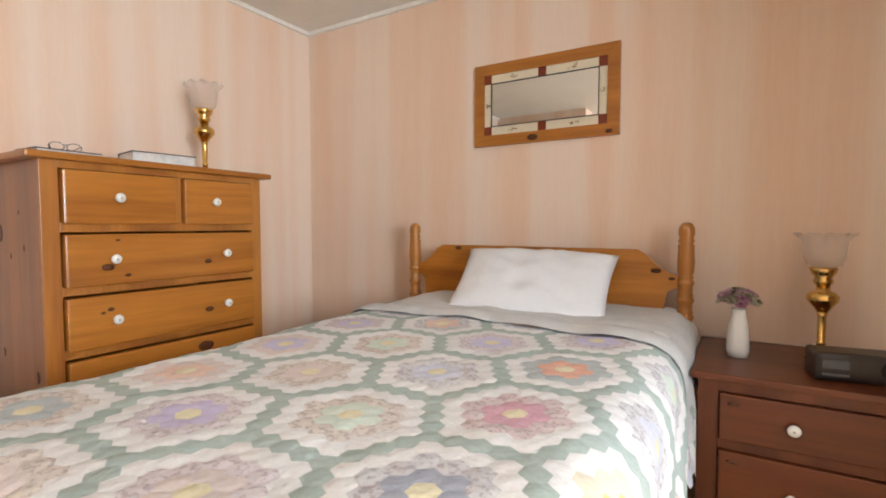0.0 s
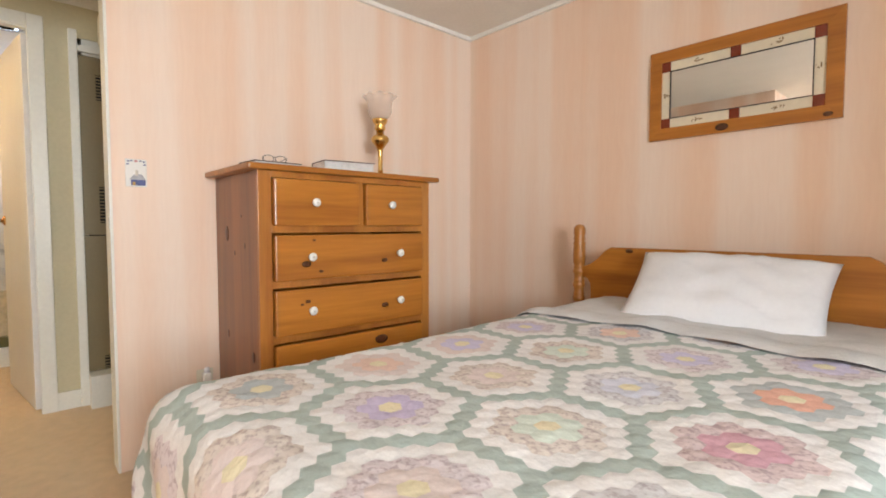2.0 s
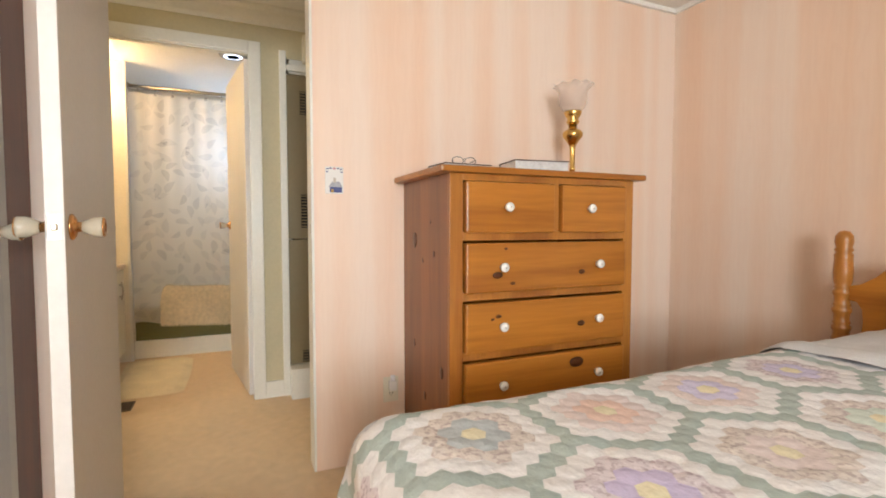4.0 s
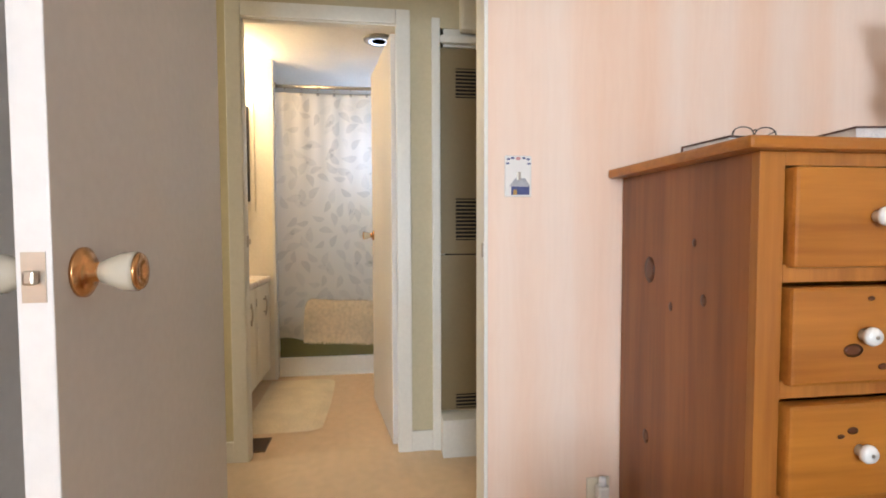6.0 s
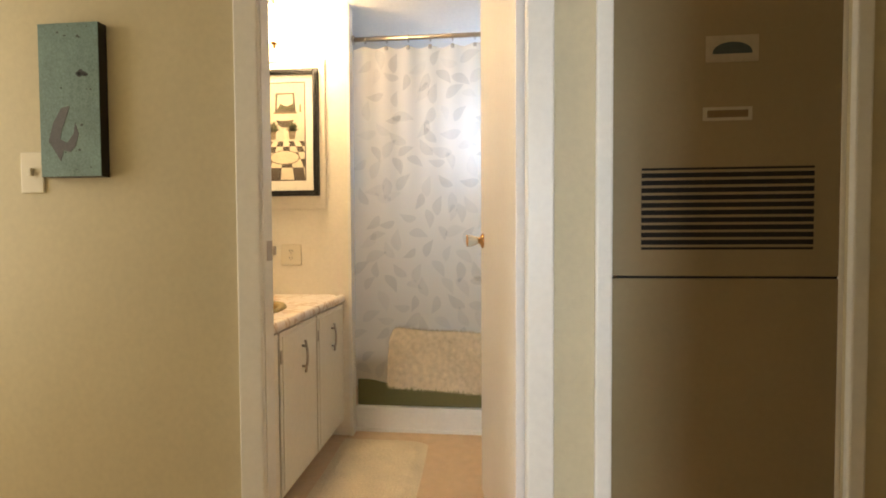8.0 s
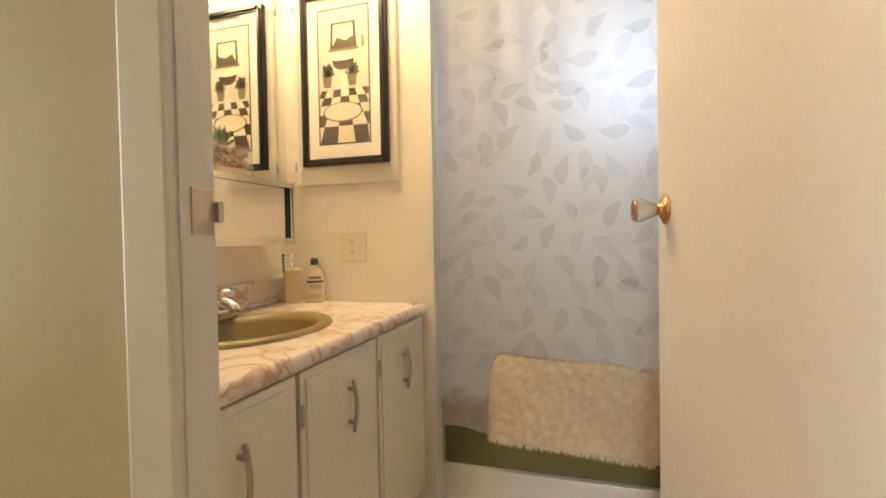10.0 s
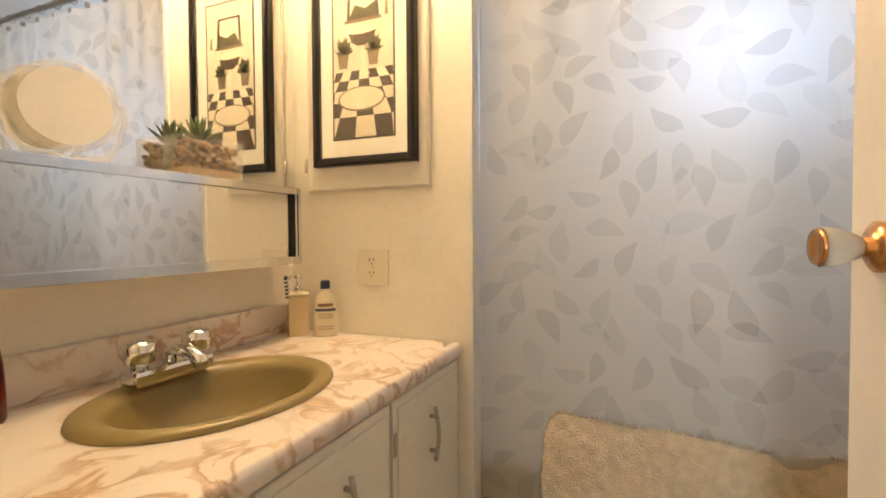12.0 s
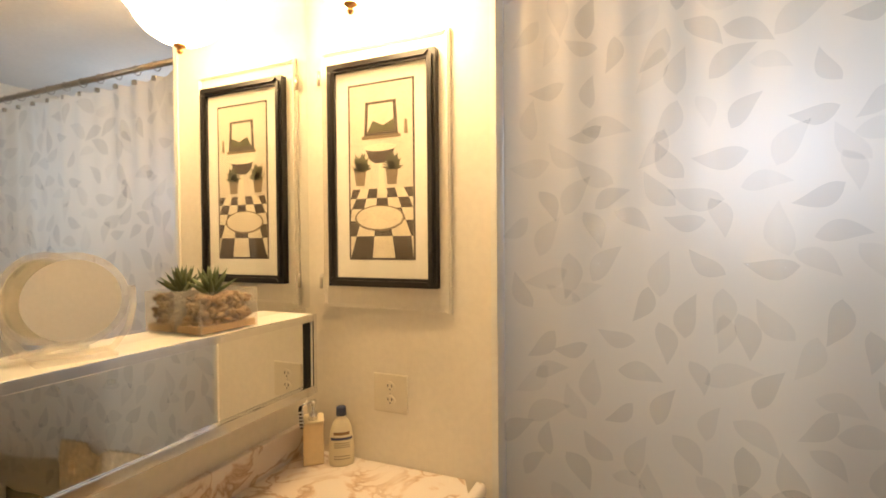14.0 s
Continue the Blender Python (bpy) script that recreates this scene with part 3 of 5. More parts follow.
def patch_cloth(name, colour, printed):
    """Washed cotton; printed patches carry small blotches of a darker tone."""
    m = plain("cotton_" + name, colour, 0.9, vary=0.09, scale=30, bump=0.75, bscale=55)
    n, l = m.node_tree.nodes, m.node_tree.links
    b = n["Principled BSDF"]
    if printed:
        tc, q, r = n.new("ShaderNodeTexCoord"), n.new("ShaderNodeTexNoise"), n.new("ShaderNodeMapRange")
        q.inputs["Scale"].default_value, q.inputs["Detail"].default_value = 85, 2
        r.inputs["From Min"].default_value, r.inputs["From Max"].default_value = 0.5, 0.62
        r.inputs["To Min"].default_value, r.inputs["To Max"].default_value = 0.0, 0.75
        mx = n.new("ShaderNodeMix")
        mx.data_type = "RGBA"
        mx.inputs["B"].default_value = (colour[0] * 0.62, colour[1] * 0.55, colour[2] * 0.58, 1)
        src = b.inputs["Base Color"].links[0].from_socket
        l.new(tc.outputs["Object"], q.inputs["Vector"]), l.new(q.outputs["Fac"], r.inputs["Value"])
        l.new(r.outputs[0], mx.inputs["Factor"]), l.new(src, mx.inputs["A"]), l.new(mx.outputs["Result"], b.inputs["Base Color"])
    return m


def rosette(q, r):
    """Which ring of which rosette the patch (q, r) belongs to; past the third ring it is the green path."""
    best = (99, (0, 0))
    j0 = round((q + 2 * r) / 12.0)
    for i in range(round(q / 8) - 4, round(q / 8) + 5):
        for j in range(j0 - 4, j0 + 5):
            cq, cr_ = 8 * i, -4 * i
            cq, cr_ = cq - 4 * j, cr_ + 8 * j
            dq, dr = q - cq, r - cr_
            d = max(abs(dq), abs(dr), abs(dq + dr))
            if d < best[0]:
                best = (d, (i, j))
    return best


def quilt_mesh():
    names = list(HUES)
    verts, faces, mats = [], [], []
    index = {}

    def vert(u, v, lift):
        key = (round(u, 4), round(v, 4))
        if key not in index:
            index[key] = len(verts)
            p = drape(u, v)
            verts.append((p.x, p.y, p.z + lift))
        return index[key]

    side = QS / math.sqrt(3)
    for q in range(-60, 60):
        for r in range(-40, 50):
            u, v = CENTRE[0] + QS * (q + r / 2), CENTRE[1] + QS * r * math.sqrt(3) / 2
            if not (-1.98 < u < 0.08 and -0.12 < v < 1.78):
                continue
            d, (i, j) = rosette(q, r)
            cu = CENTRE[0] + QS * (8 * i - 4 * j + (-4 * i + 8 * j) / 2)
            cv = CENTRE[1] + QS * (-4 * i + 8 * j) * math.sqrt(3) / 2
            a = round((cu - CENTRE[0]) / 0.279)
            b = math.floor((cv - CENTRE[1]) / 0.322 + 0.01)
            pair = TINTS.get((a, b))
            if pair is None:
                rnd = random.Random(a * 31 + b * 7)
                pair = (rnd.choice(["lilac", "blush", "sky", "mint", "coral2"]), rnd.choice(["tanprint", "greyprint", "lilacprint"]))
            hue = ["centre", pair[0], pair[1], "white"][d] if d < 4 else "path"
            ring = [vert(u + side * math.cos(math.pi / 6 + k * math.pi / 3), v + side * math.sin(math.pi / 6 + k * math.pi / 3), 0) for k in range(6)]
            mid = drape(u, v)
            c = len(verts)
            verts.append((mid.x, mid.y, mid.z + 0.0016))
            inner = []
            for k in range(6):
                p = drape(u + 0.72 * side * math.cos(math.pi / 6 + k * math.pi / 3), v + 0.72 * side * math.sin(math.pi / 6 + k * math.pi / 3))
                inner.append(len(verts))
                verts.append((p.x, p.y, p.z + 0.0013))
            for k in range(6):
                faces.append((ring[k], ring[(k + 1) % 6], inner[(k + 1) % 6], inner[k]))
                faces.append((inner[k], inner[(k + 1) % 6], c))
                mats += [names.index(hue)] * 2
    me = bpy.data.meshes.new("quilt")
    me.from_pydata(verts, [], faces)
    for name in names:
        soft = 1.0 if name == "path" else 0.74
        me.materials.append(patch_cloth(name, tuple(soft * c + (1 - soft) * w_ for c, w_ in zip(HUES[name], (0.76, 0.74, 0.72))), name in PRINTED))
    me.polygons.foreach_set("material_index", mats)
    me.polygons.foreach_set("use_smooth", [True] * len(faces))
    return me


quilt = thing("quilt", (-0.975, 1.25, 0.65), "patchwork quilt of pastel hexagon flowers with sage green paths", "quilt")
qo = new("patchwork", quilt_mesh())
qo.parent = quilt
qo.matrix_local = WORLD_OF[quilt].inverted()
tagged(qo, "pastel hexagon cotton patches")
QBACK = plain("quilt_backing", (0.66, 0.66, 0.66), 0.9, vary=0.12, scale=60, bump=0.5, bscale=60)


def sheet(fn, nu, nv):
    bm = bmesh.new()
    g = [[bm.verts.new(fn(a / nu, b / nv)) for b in range(nv + 1)] for a in range(nu + 1)]
    for a in range(nu):
        for b in range(nv):
            f = bm.faces.new((g[a][b], g[a + 1][b], g[a + 1][b + 1], g[a][b + 1]))
            f.smooth = True
    return bm


def fold_back(s, t):
    """The quilt's turned-back head end: a soft roll across the bed."""
    u = -1.90 + 1.92 * s
    v = 1.60 + 0.02 * math.sin(5 * u) + 0.30 * t - 0.05 * (abs(u + 0.95) / 0.7) ** 2 * 0.5
    p = drape(u, v)
    return p + Vector((0, 0, 0.004 + 0.017 * math.sin(math.pi * min(1, t * 1.6 + 0.12)) + 0.004 * math.sin(23 * u)))


part("turned_back_edge", sheet(fold_back, 60, 16), QBACK, quilt, "pale grey quilt backing folded over")
part("under_sheet", sheet(lambda s, t: drape(-1.85 + 1.8 * s, 1.74 + 0.5 * t) + Vector((0, 0, 0.002)), 40, 12), QBACK, quilt)


def pillow():
    bm = bmesh.new()
    n = 24
    for sgn in (1, -1):
        g = []
        for i in range(n + 1):
            row = []
            for j in range(n + 1):
                x, y = 2 * i / n - 1, 2 * j / n - 1
                puff = max(0, (1 - abs(x) ** 3.0)) ** 0.5 * max(0, (1 - abs(y) ** 3.0)) ** 0.5
                pinch = 1 - 0.05 * (1 - abs(y) ** 2) * abs(x) ** 4
                wr = 0.014 * noise.noise(Vector((x * 3.2, y * 2.6, 2 + sgn))) + 0.014 * noise.noise(Vector((x * 8 + y * 5, y * 3, 7)))
                row.append(bm.verts.new((0.350 * x * (1 - 0.03 * (1 - x * x)) * pinch, 0.225 * y, sgn * (0.080 * puff) + wr * (puff + 0.2))))
            g.append(row)
        for i in range(n):
            for j in range(n):
                bm.faces.new((g[i][j], g[i + 1][j], g[i + 1][j + 1], g[i][j + 1])).smooth = True
    bmesh.ops.remove_doubles(bm, verts=bm.verts, dist=0.004)
    bmesh.ops.recalc_face_normals(bm, faces=bm.faces)
    return bm


pw = thing("pillow", (-0.90, 2.0, 0.768), "white cotton pillow leaning against the headboard", "pillow")
pm = pillow()
pm.transform(pose(0, 0, 0, 44, 1, 2) @ Matrix.Diagonal((0.99, 0.83, 0.85, 1)))
part("case", pm, LINEN, pw, "", True)


# ---- chest of drawers ----
def china_knob(parent, x, y, z, face="X"):
    prof = [(0, 0), (0.011, 0), (0.010, 0.008), (0.017, 0.014), (0.018, 0.020), (0.014, 0.026), (0, 0.027)]
    sgn = 1 if face == "X" else -1
    k = part("knob", lathe([(r, sgn * h) for r, h in prof], (x, y, z), face, 18), CERAMIC, parent, "white china knob")
    part("screw", lathe([(r, sgn * h) for r, h in [(0, 0.0272), (0.004, 0.0272), (0.003, 0.029), (0, 0.029)]], (x, y, z), face, 10), NICKEL, k)


def knot_on(parent, x, y, z, r, face="X", tall=0.8):
    prof = [(0, 0), (r, 0.0004), (r * 0.55, 0.001), (0, 0.0012)]
    sgn = -1 if face == "Y" else 1
    bm = lathe([(a, sgn * h) for a, h in prof], (0, 0, 0), face, 12)
    k = Matrix.Diagonal((1, 1.35, tall, 1)) if face == "X" else Matrix.Diagonal((1.35, 1, tall, 1))
    bm.transform(Matrix.Translation((x, y, z)) @ k)
    part("knot", bm, KNOT, parent, "dark pine knot")


CY0, CY1, CX0, CX1 = 0.70, 1.553, -2.585, -2.088
chest = thing("chest_of_drawers", (-2.34, 1.15, 0), "tall knotty pine chest of drawers with white china knobs", "chest")
part("side_panel", boxes((CX0, CY0, 0.0, CX1 - 0.02, CY0 + 0.02, 1.238), bevel=0.001), PINE_SHADED, chest)
part("side_panel", boxes((CX0, CY1 - 0.02, 0.0, CX1 - 0.02, CY1, 1.238), bevel=0.001), PINE_SHADED, chest)
part("back_panel", boxes((CX0, CY0 + 0.02, 0.05, CX0 + 0.008, CY1 - 0.02, 1.238)), PINE_Z, chest)
part("face_frame", boxes((CX1 - 0.02, CY0, 0, CX1, CY0 + 0.052, 1.238), (CX1 - 0.02, CY1 - 0.052, 0, CX1, CY1, 1.238), (CX1 - 0.02, CY0 + 0.052, 1.212, CX1, CY1 - 0.052, 1.238),
     *[(CX1 - 0.02, CY0 + 0.052, z - 0.03, CX1, CY1 - 0.052, z + 0.004) for z in (1.025, 0.805, 0.585, 0.365)], (CX1 - 0.02, CY0 + 0.052, 0.0, CX1, CY1 - 0.052, 0.12), (CX1 - 0.02, 1.143, 1.03, CX1, 1.170, 1.212), bevel=0.0015), PINE_Z, chest)
part("top", boxes((-2.588, CY0 - 0.045, 1.238, CX1 + 0.03, CY1 + 0.045, 1.262), bevel=0.007), PINE, chest)


def drawer(parent, y0, y1, z0, z1, knobs, knots, x, mat):
    dr = part("drawer", boxes((x - 0.016, y0 + 0.005, z0 + 0.003, x + 0.020, y1 - 0.004, z1 - 0.003), bevel=0.007), mat, parent)
    for y in knobs:
        china_knob(dr, x + 0.020, y, (z0 + z1) / 2 + 0.002)
    for y, z, r in knots:
        knot_on(dr, x + 0.0202, y, z, r)


drawer(chest, 0.752, 1.143, 1.020, 1.212, (0.925,), (), CX1, PINE)
drawer(chest, 1.170, 1.503, 1.020, 1.212, (1.305,), (), CX1, PINE)
drawer(chest, 0.752, 1.503, 0.800, 0.990, (0.905, 1.35), ((0.885, 0.868, 0.016), (1.27, 0.867, 0.012), (0.95, 0.835, 0.008), (0.92, 0.965, 0.006)), CX1, PINE)
drawer(chest, 0.752, 1.503, 0.580, 0.770, (0.905, 1.35), ((1.27, 0.66, 0.014), (0.89, 0.715, 0.009), (0.865, 0.705, 0.006)), CX1, PINE)
drawer(chest, 0.752, 1.503, 0.360, 0.550, (0.905, 1.35), ((1.25, 0.505, 0.026),), CX1, PINE)
drawer(chest, 0.752, 1.503, 0.125, 0.330, (0.905, 1.35), ((1.05, 0.2, 0.012),), CX1, PINE)
for x, z, r in ((-2.442, 0.99, 0.018), (-2.234, 0.941, 0.007), (-2.35, 0.909, 0.006), (-2.267, 1.064, 0.005), (-2.45, 0.55, 0.010), (-2.16, 0.50, 0.012), (-2.33, 0.36, 0.010)):
    knot_on(chest, x, CY0 - 0.0003, z, r, "Y", 1.9)


# ---- lamps ----
def brass_lamp(x, y, z, label):
    lamp = thing("oil_lamp", (x, y, z), label, "table lamp", "brass oil lamps")
    part("base", lathe([(0.0, 0), (0.047, 0), (0.047, 0.006), (0.040, 0.014), (0.022, 0.022), (0.015, 0.03), (0.0, 0.031)], (0, 0, 0), "Z"), BRASS, lamp, "", True)
    part("stem", lathe([(0.0, 0.0305), (0.013, 0.0305), (0.013, 0.05), (0.016, 0.055), (0.012, 0.06), (0.013, 0.15), (0.017, 0.165), (0, 0.166)], (0, 0, 0), "Z", 20), BRASS, lamp, "", True)
    part("font", lathe([(0, 0.166), (0.018, 0.166), (0.03, 0.185), (0.046, 0.205), (0.047, 0.222), (0.036, 0.234), (0.022, 0.24), (0.019, 0.262), (0, 0.263)], (0, 0, 0), "Z"), BRASS, lamp, "round brass oil font", True)
    part("burner", lathe([(0, 0.263), (0.026, 0.263), (0.030, 0.275), (0.024, 0.286), (0.036, 0.302), (0.041, 0.316), (0.039, 0.322), (0, 0.322)], (0, 0, 0), "Z"), BRASS, lamp, "", True)
    bm = bmesh.new()
    rings = []
    for r, h, fr in [(0.036, 0.3225, 0), (0.050, 0.332, 0), (0.061, 0.356, 0), (0.063, 0.388, 0), (0.067, 0.414, 0.3), (0.080, 0.433, 1), (0.090, 0.439, 1.2)]:
        rings.append([bm.verts.new(((r + 0.004 * fr * math.sin(10 * 2 * math.pi * k / 60)) * math.cos(2 * math.pi * k / 60), (r + 0.004 * fr * math.sin(10 * 2 * math.pi * k / 60)) * math.sin(2 * math.pi * k / 60), h + 0.004 * fr * math.cos(10 * 2 * math.pi * k / 60))) for k in range(60)])
    for a, b in zip(rings, rings[1:]):
        for k in range(60):
            bm.faces.new((a[k], a[(k + 1) % 60], b[(k + 1) % 60], b[k])).smooth = True
    bmesh.ops.solidify(bm, geom=bm.faces, thickness=0.002)
    part("shade", bm, SHADE, lamp, "frosted clear glass tulip shade with a ruffled rim", True)


brass_lamp(-2.38, 1.465, 1.262, "polished brass oil lamp with a ruffled glass shade on the chest")

# ---- things on the chest ----
LEATHER = plain("dark_leather", (0.085, 0.040, 0.028), 0.45, vary=0.25, bump=0.3, bscale=200)
GILT = plain("silvered_page_edge", (0.74, 0.73, 0.72), 0.35, 0.25, vary=0.3, scale=120, bump=0.2)


def book(name, x, y, z, lx, ly, lz, turn, label):
    b = thing(name, (x, y, z), label, "book", "", turn)
    part("cover", boxes((-lx / 2, -ly / 2, 0, lx / 2, ly / 2, 0.004), (-lx / 2, -ly / 2, lz - 0.004, lx / 2, ly / 2, lz), (-lx / 2, -ly / 2, 0.004, -lx / 2 + 0.004, ly / 2, lz - 0.004), bevel=0.001), LEATHER, b, "", True)
    part("page_block", boxes((-lx / 2 + 0.004, -ly / 2 + 0.004, 0.004, lx / 2 - 0.005, ly / 2 - 0.004, lz - 0.004)), GILT, b, "silvery page block", True)


book("bible", -2.30, 1.195, 1.262, 0.17, 0.25, 0.060, -8, "thick dark leather book with silvered page edges on the chest")
book("notebook", -2.30, 0.84, 1.262, 0.15, 0.21, 0.030, 4, "thin dark leather notebook on the chest")
spec = thing("spectacles", (-2.30, 0.85, 1.292), "folded wire spectacles lying on the notebook", "glasses")
for dy in (-0.028, 0.028):
    part("rim", tube([(0.02 + 0.004 * math.cos(a), dy + 0.023 * math.cos(a), 0.017 + 0.015 * math.sin(a)) for a in [2 * math.pi * k / 16 for k in range(17)]], 0.0014, 6), BLACK, spec, "", True)
part("bridge", tube([(0.02, -0.006, 0.022), (0.024, 0, 0.026), (0.02, 0.006, 0.022)], 0.0013, 6), BLACK, spec, "", True)
for dy in (-0.05, 0.05):
    part("temple", tube([(0.02, dy, 0.022), (-0.02, dy * 0.6, 0.006), (-0.055, dy * 0.1, 0.003)], 0.0014, 6), BLACK, spec, "", True)

# ---- nightstand ----
NX0, NX1, NY0, NY1, NZ = -0.235, 0.30, 1.79, 2.335, 0.55
ns = thing("nightstand", (0.01, 2.1, 0), "reddish pine nightstand with two drawers beside the bed", "nightstand")
part("side_panel", boxes((NX0, NY0 + 0.02, 0, NX0 + 0.02, NY1, NZ - 0.024)), NPINE_Z, ns)
part("side_panel", boxes((NX1 - 0.02, NY0 + 0.02, 0, NX1, NY1, NZ - 0.024)), NPINE_Z, ns)
part("back_panel", boxes((NX0 + 0.02, NY1 - 0.01, 0.05, NX1 - 0.02, NY1, NZ - 0.024)), NPINE_Z, ns)
part("face_frame", boxes((NX0, NY0, 0, NX0 + 0.06, NY0 + 0.02, NZ - 0.024), (NX1 - 0.05, NY0, 0, NX1, NY0 + 0.02, NZ - 0.024), (NX0 + 0.06, NY0, NZ - 0.06, NX1 - 0.05, NY0 + 0.02, NZ - 0.024), (NX0 + 0.06, NY0, 0.305, NX1 - 0.05, NY0 + 0.02, 0.335), (NX0 + 0.06, NY0, 0, NX1 - 0.05, NY0 + 0.02, 0.09), bevel=0.0015), NPINE_Z, ns)
part("top", boxes((NX0 - 0.02, NY0 - 0.025, NZ - 0.024, NX1 + 0.02, NY1, NZ), bevel=0.006), NPINE_X, ns)
for z0, z1 in ((0.338, 0.487), (0.094, 0.302)):
    dr = part("drawer", boxes((NX0 + 0.063, NY0 - 0.014, z0, NX1 - 0.053, NY0 + 0.015, z1), bevel=0.005), NPINE_X, ns)
    china_knob(dr, 0.02, NY0 - 0.014, (z0 + z1) / 2, "Y")
    knot_on(dr, NX0 + 0.10, NY0 - 0.0143, z1 - 0.03, 0.012, "Y", 0.6)
brass_lamp(0.125, 2.16, NZ, "brass oil lamp with a ruffled glass shade on the nightstand")
vase = thing("vase", (-0.125, 2.04, NZ), "small white vase with dried pink and cream flowers on the nightstand", "vase")
vase.scale = (1.35, 1.35, 1.2)
part("body", lathe([(0, 0), (0.024, 0), (0.027, 0.02), (0.026, 0.06), (0.022, 0.10), (0.017, 0.125), (0.016, 0.14), (0.018, 0.143), (0.014, 0.143), (0.013, 0.12), (0, 0.12)], (0, 0, 0), "Z", 20), CERAMIC, vase, "white china vase", True)
FLOW = [plain("petal_%s" % k, c, 0.8, vary=0.2, bump=0.2) for k, c in (("pink", (0.50, 0.22, 0.30)), ("cream", (0.55, 0.50, 0.36)), ("olive", (0.25, 0.22, 0.12)), ("plum", (0.22, 0.10, 0.12)), ("rose", (0.62, 0.40, 0.45)))]


def flower(size, petals):
    bm = bmesh.new()
    for lay in range(3):
        for k in range(petals):
            a = 2 * math.pi * (k + 0.5 * lay) / petals
            tilt, ln = 0.35 + 0.4 * lay, size * (1 - 0.22 * lay)
            pts = []
            for s, wd in ((0.05, 0.1), (0.5, 0.42), (0.85, 0.38), (1.0, 0.12)):
                for sg in (-1, 1):
                    r = ln * s * math.cos(tilt)
                    z = ln * s * math.sin(tilt) + 0.15 * ln * s * s
                    pts.append(bm.verts.new((r * math.cos(a) - sg * wd * ln * math.sin(a), r * math.sin(a) + sg * wd * ln * math.cos(a), z)))
            for i in range(0, 6, 2):
                bm.faces.new((pts[i], pts[i + 1], pts[i + 3], pts[i + 2])).smooth = True
    return bm


rf = random.Random(4)
for k in range(54):
    a, e = 2.399 * k, math.asin(min(1, 0.02 + 0.98 * k / 53))
    r = 0.036 + rf.uniform(-0.004, 0.006)
    size = rf.uniform(0.011, 0.017)
    place = (r * math.cos(a) * math.cos(e), r * math.sin(a) * math.cos(e), 0.158 + 0.040 * math.sin(e))
    tone = rf.choice([0, 4, 1, 4, 2, 1])
    if k in (9, 22, 33):
        size, tone = 0.026, 4 if k != 22 else 0
    bm = flower(size, 6)
    bm.transform(pose(*place) @ look((0, 0, 0), (-place[0], -place[1], 0.13 - place[2])))
    part("flower", bm, FLOW[tone], vase, "", True)
radio = thing("clock_radio", (0.185, 1.93, NZ), "black clock radio on the nightstand", "clock radio", "", 8)
radio.scale = (1.1, 1.1, 1.15)
part("case", boxes((-0.11, -0.06, 0, 0.11, 0.05, 0.075), bevel=0.012), BLACK, radio, "", True)
part("dial", boxes((-0.095, -0.0625, 0.035, -0.035, -0.0605, 0.058)), plain("dial_grey", (0.06, 0.07, 0.09), 0.2, bump=0), radio, "grey dial window", True)
part("tuning_strip", boxes((-0.095, -0.0625, 0.016, -0.035, -0.0605, 0.022)), plain("strip_grey", (0.10, 0.11, 0.12), 0.3, bump=0), radio, "", True)
part("speaker", lathe([(0, -0.0605), (0.028, -0.0605), (0.026, -0.063), (0, -0.0612)], (0.06, 0, 0.04), "Y", 20), DARKGAP, radio, "", True)

# ---- wall mirror ----
MX0, MX1, MZ0, MZ1, MY = -1.343, -0.605, 1.433, 1.852, YN - 0.016
wm = thing("wall_mirror", ((MX0 + MX1) / 2, YN, MZ0), "pine framed wall mirror with floral glass border", "mirror")


def frame_bars(x0, x1, z0, z1, y0, y1, w, parent, mat, name="frame_rail"):
    for out in ([(x0, z0), (x1, z0), (x1 - w, z0 + w), (x0 + w, z0 + w)], [(x0, z1), (x1, z1), (x1 - w, z1 - w), (x0 + w, z1 - w)]):
        part(name, prism(out, y0, y1), mat, parent)
    for out in ([(x0, z0), (x0, z1), (x0 + w, z1 - w), (x0 + w, z0 + w)], [(x1, z0), (x1, z1), (x1 - w, z1 - w), (x1 - w, z0 + w)]):
        part(name, prism(out, y0, y1), mat, parent)


frame_bars(MX0, MX1, MZ0, MZ1, MY, YN, 0.055, wm, PINE_X)
GX0, GX1, GZ0, GZ1 = MX0 + 0.055, MX1 - 0.055, MZ0 + 0.055, MZ1 - 0.055
part("mirror_glass", boxes((GX0 + 0.04, MY + 0.008, GZ0 + 0.045, GX1 - 0.04, MY + 0.012, GZ1 - 0.045)), MIRROR, wm, "plain silvered glass")
CREAMG = plain("cream_painted_glass", (0.76, 0.68, 0.52), 0.12, vary=0.05, bump=0)
REDG = plain("red_brown_glass", (0.20, 0.035, 0.015), 0.12, vary=0.1, bump=0)
MOTIF = plain("floral_motif", (0.24, 0.15, 0.06), 0.4, vary=0.4, scale=80, bump=0)
part("glass_border", boxes((GX0, MY + 0.009, GZ0, GX1, MY + 0.012, GZ0 + 0.045), (GX0, MY + 0.009, GZ1 - 0.045, GX1, MY + 0.012, GZ1), (GX0, MY + 0.009, GZ0 + 0.045, GX0 + 0.04, MY + 0.012, GZ1 - 0.045), (GX1 - 0.04, MY + 0.009, GZ0 + 0.045, GX1, MY + 0.012, GZ1 - 0.045)), CREAMG, wm, "cream glass border")
gm = (GX0 + GX1) / 2
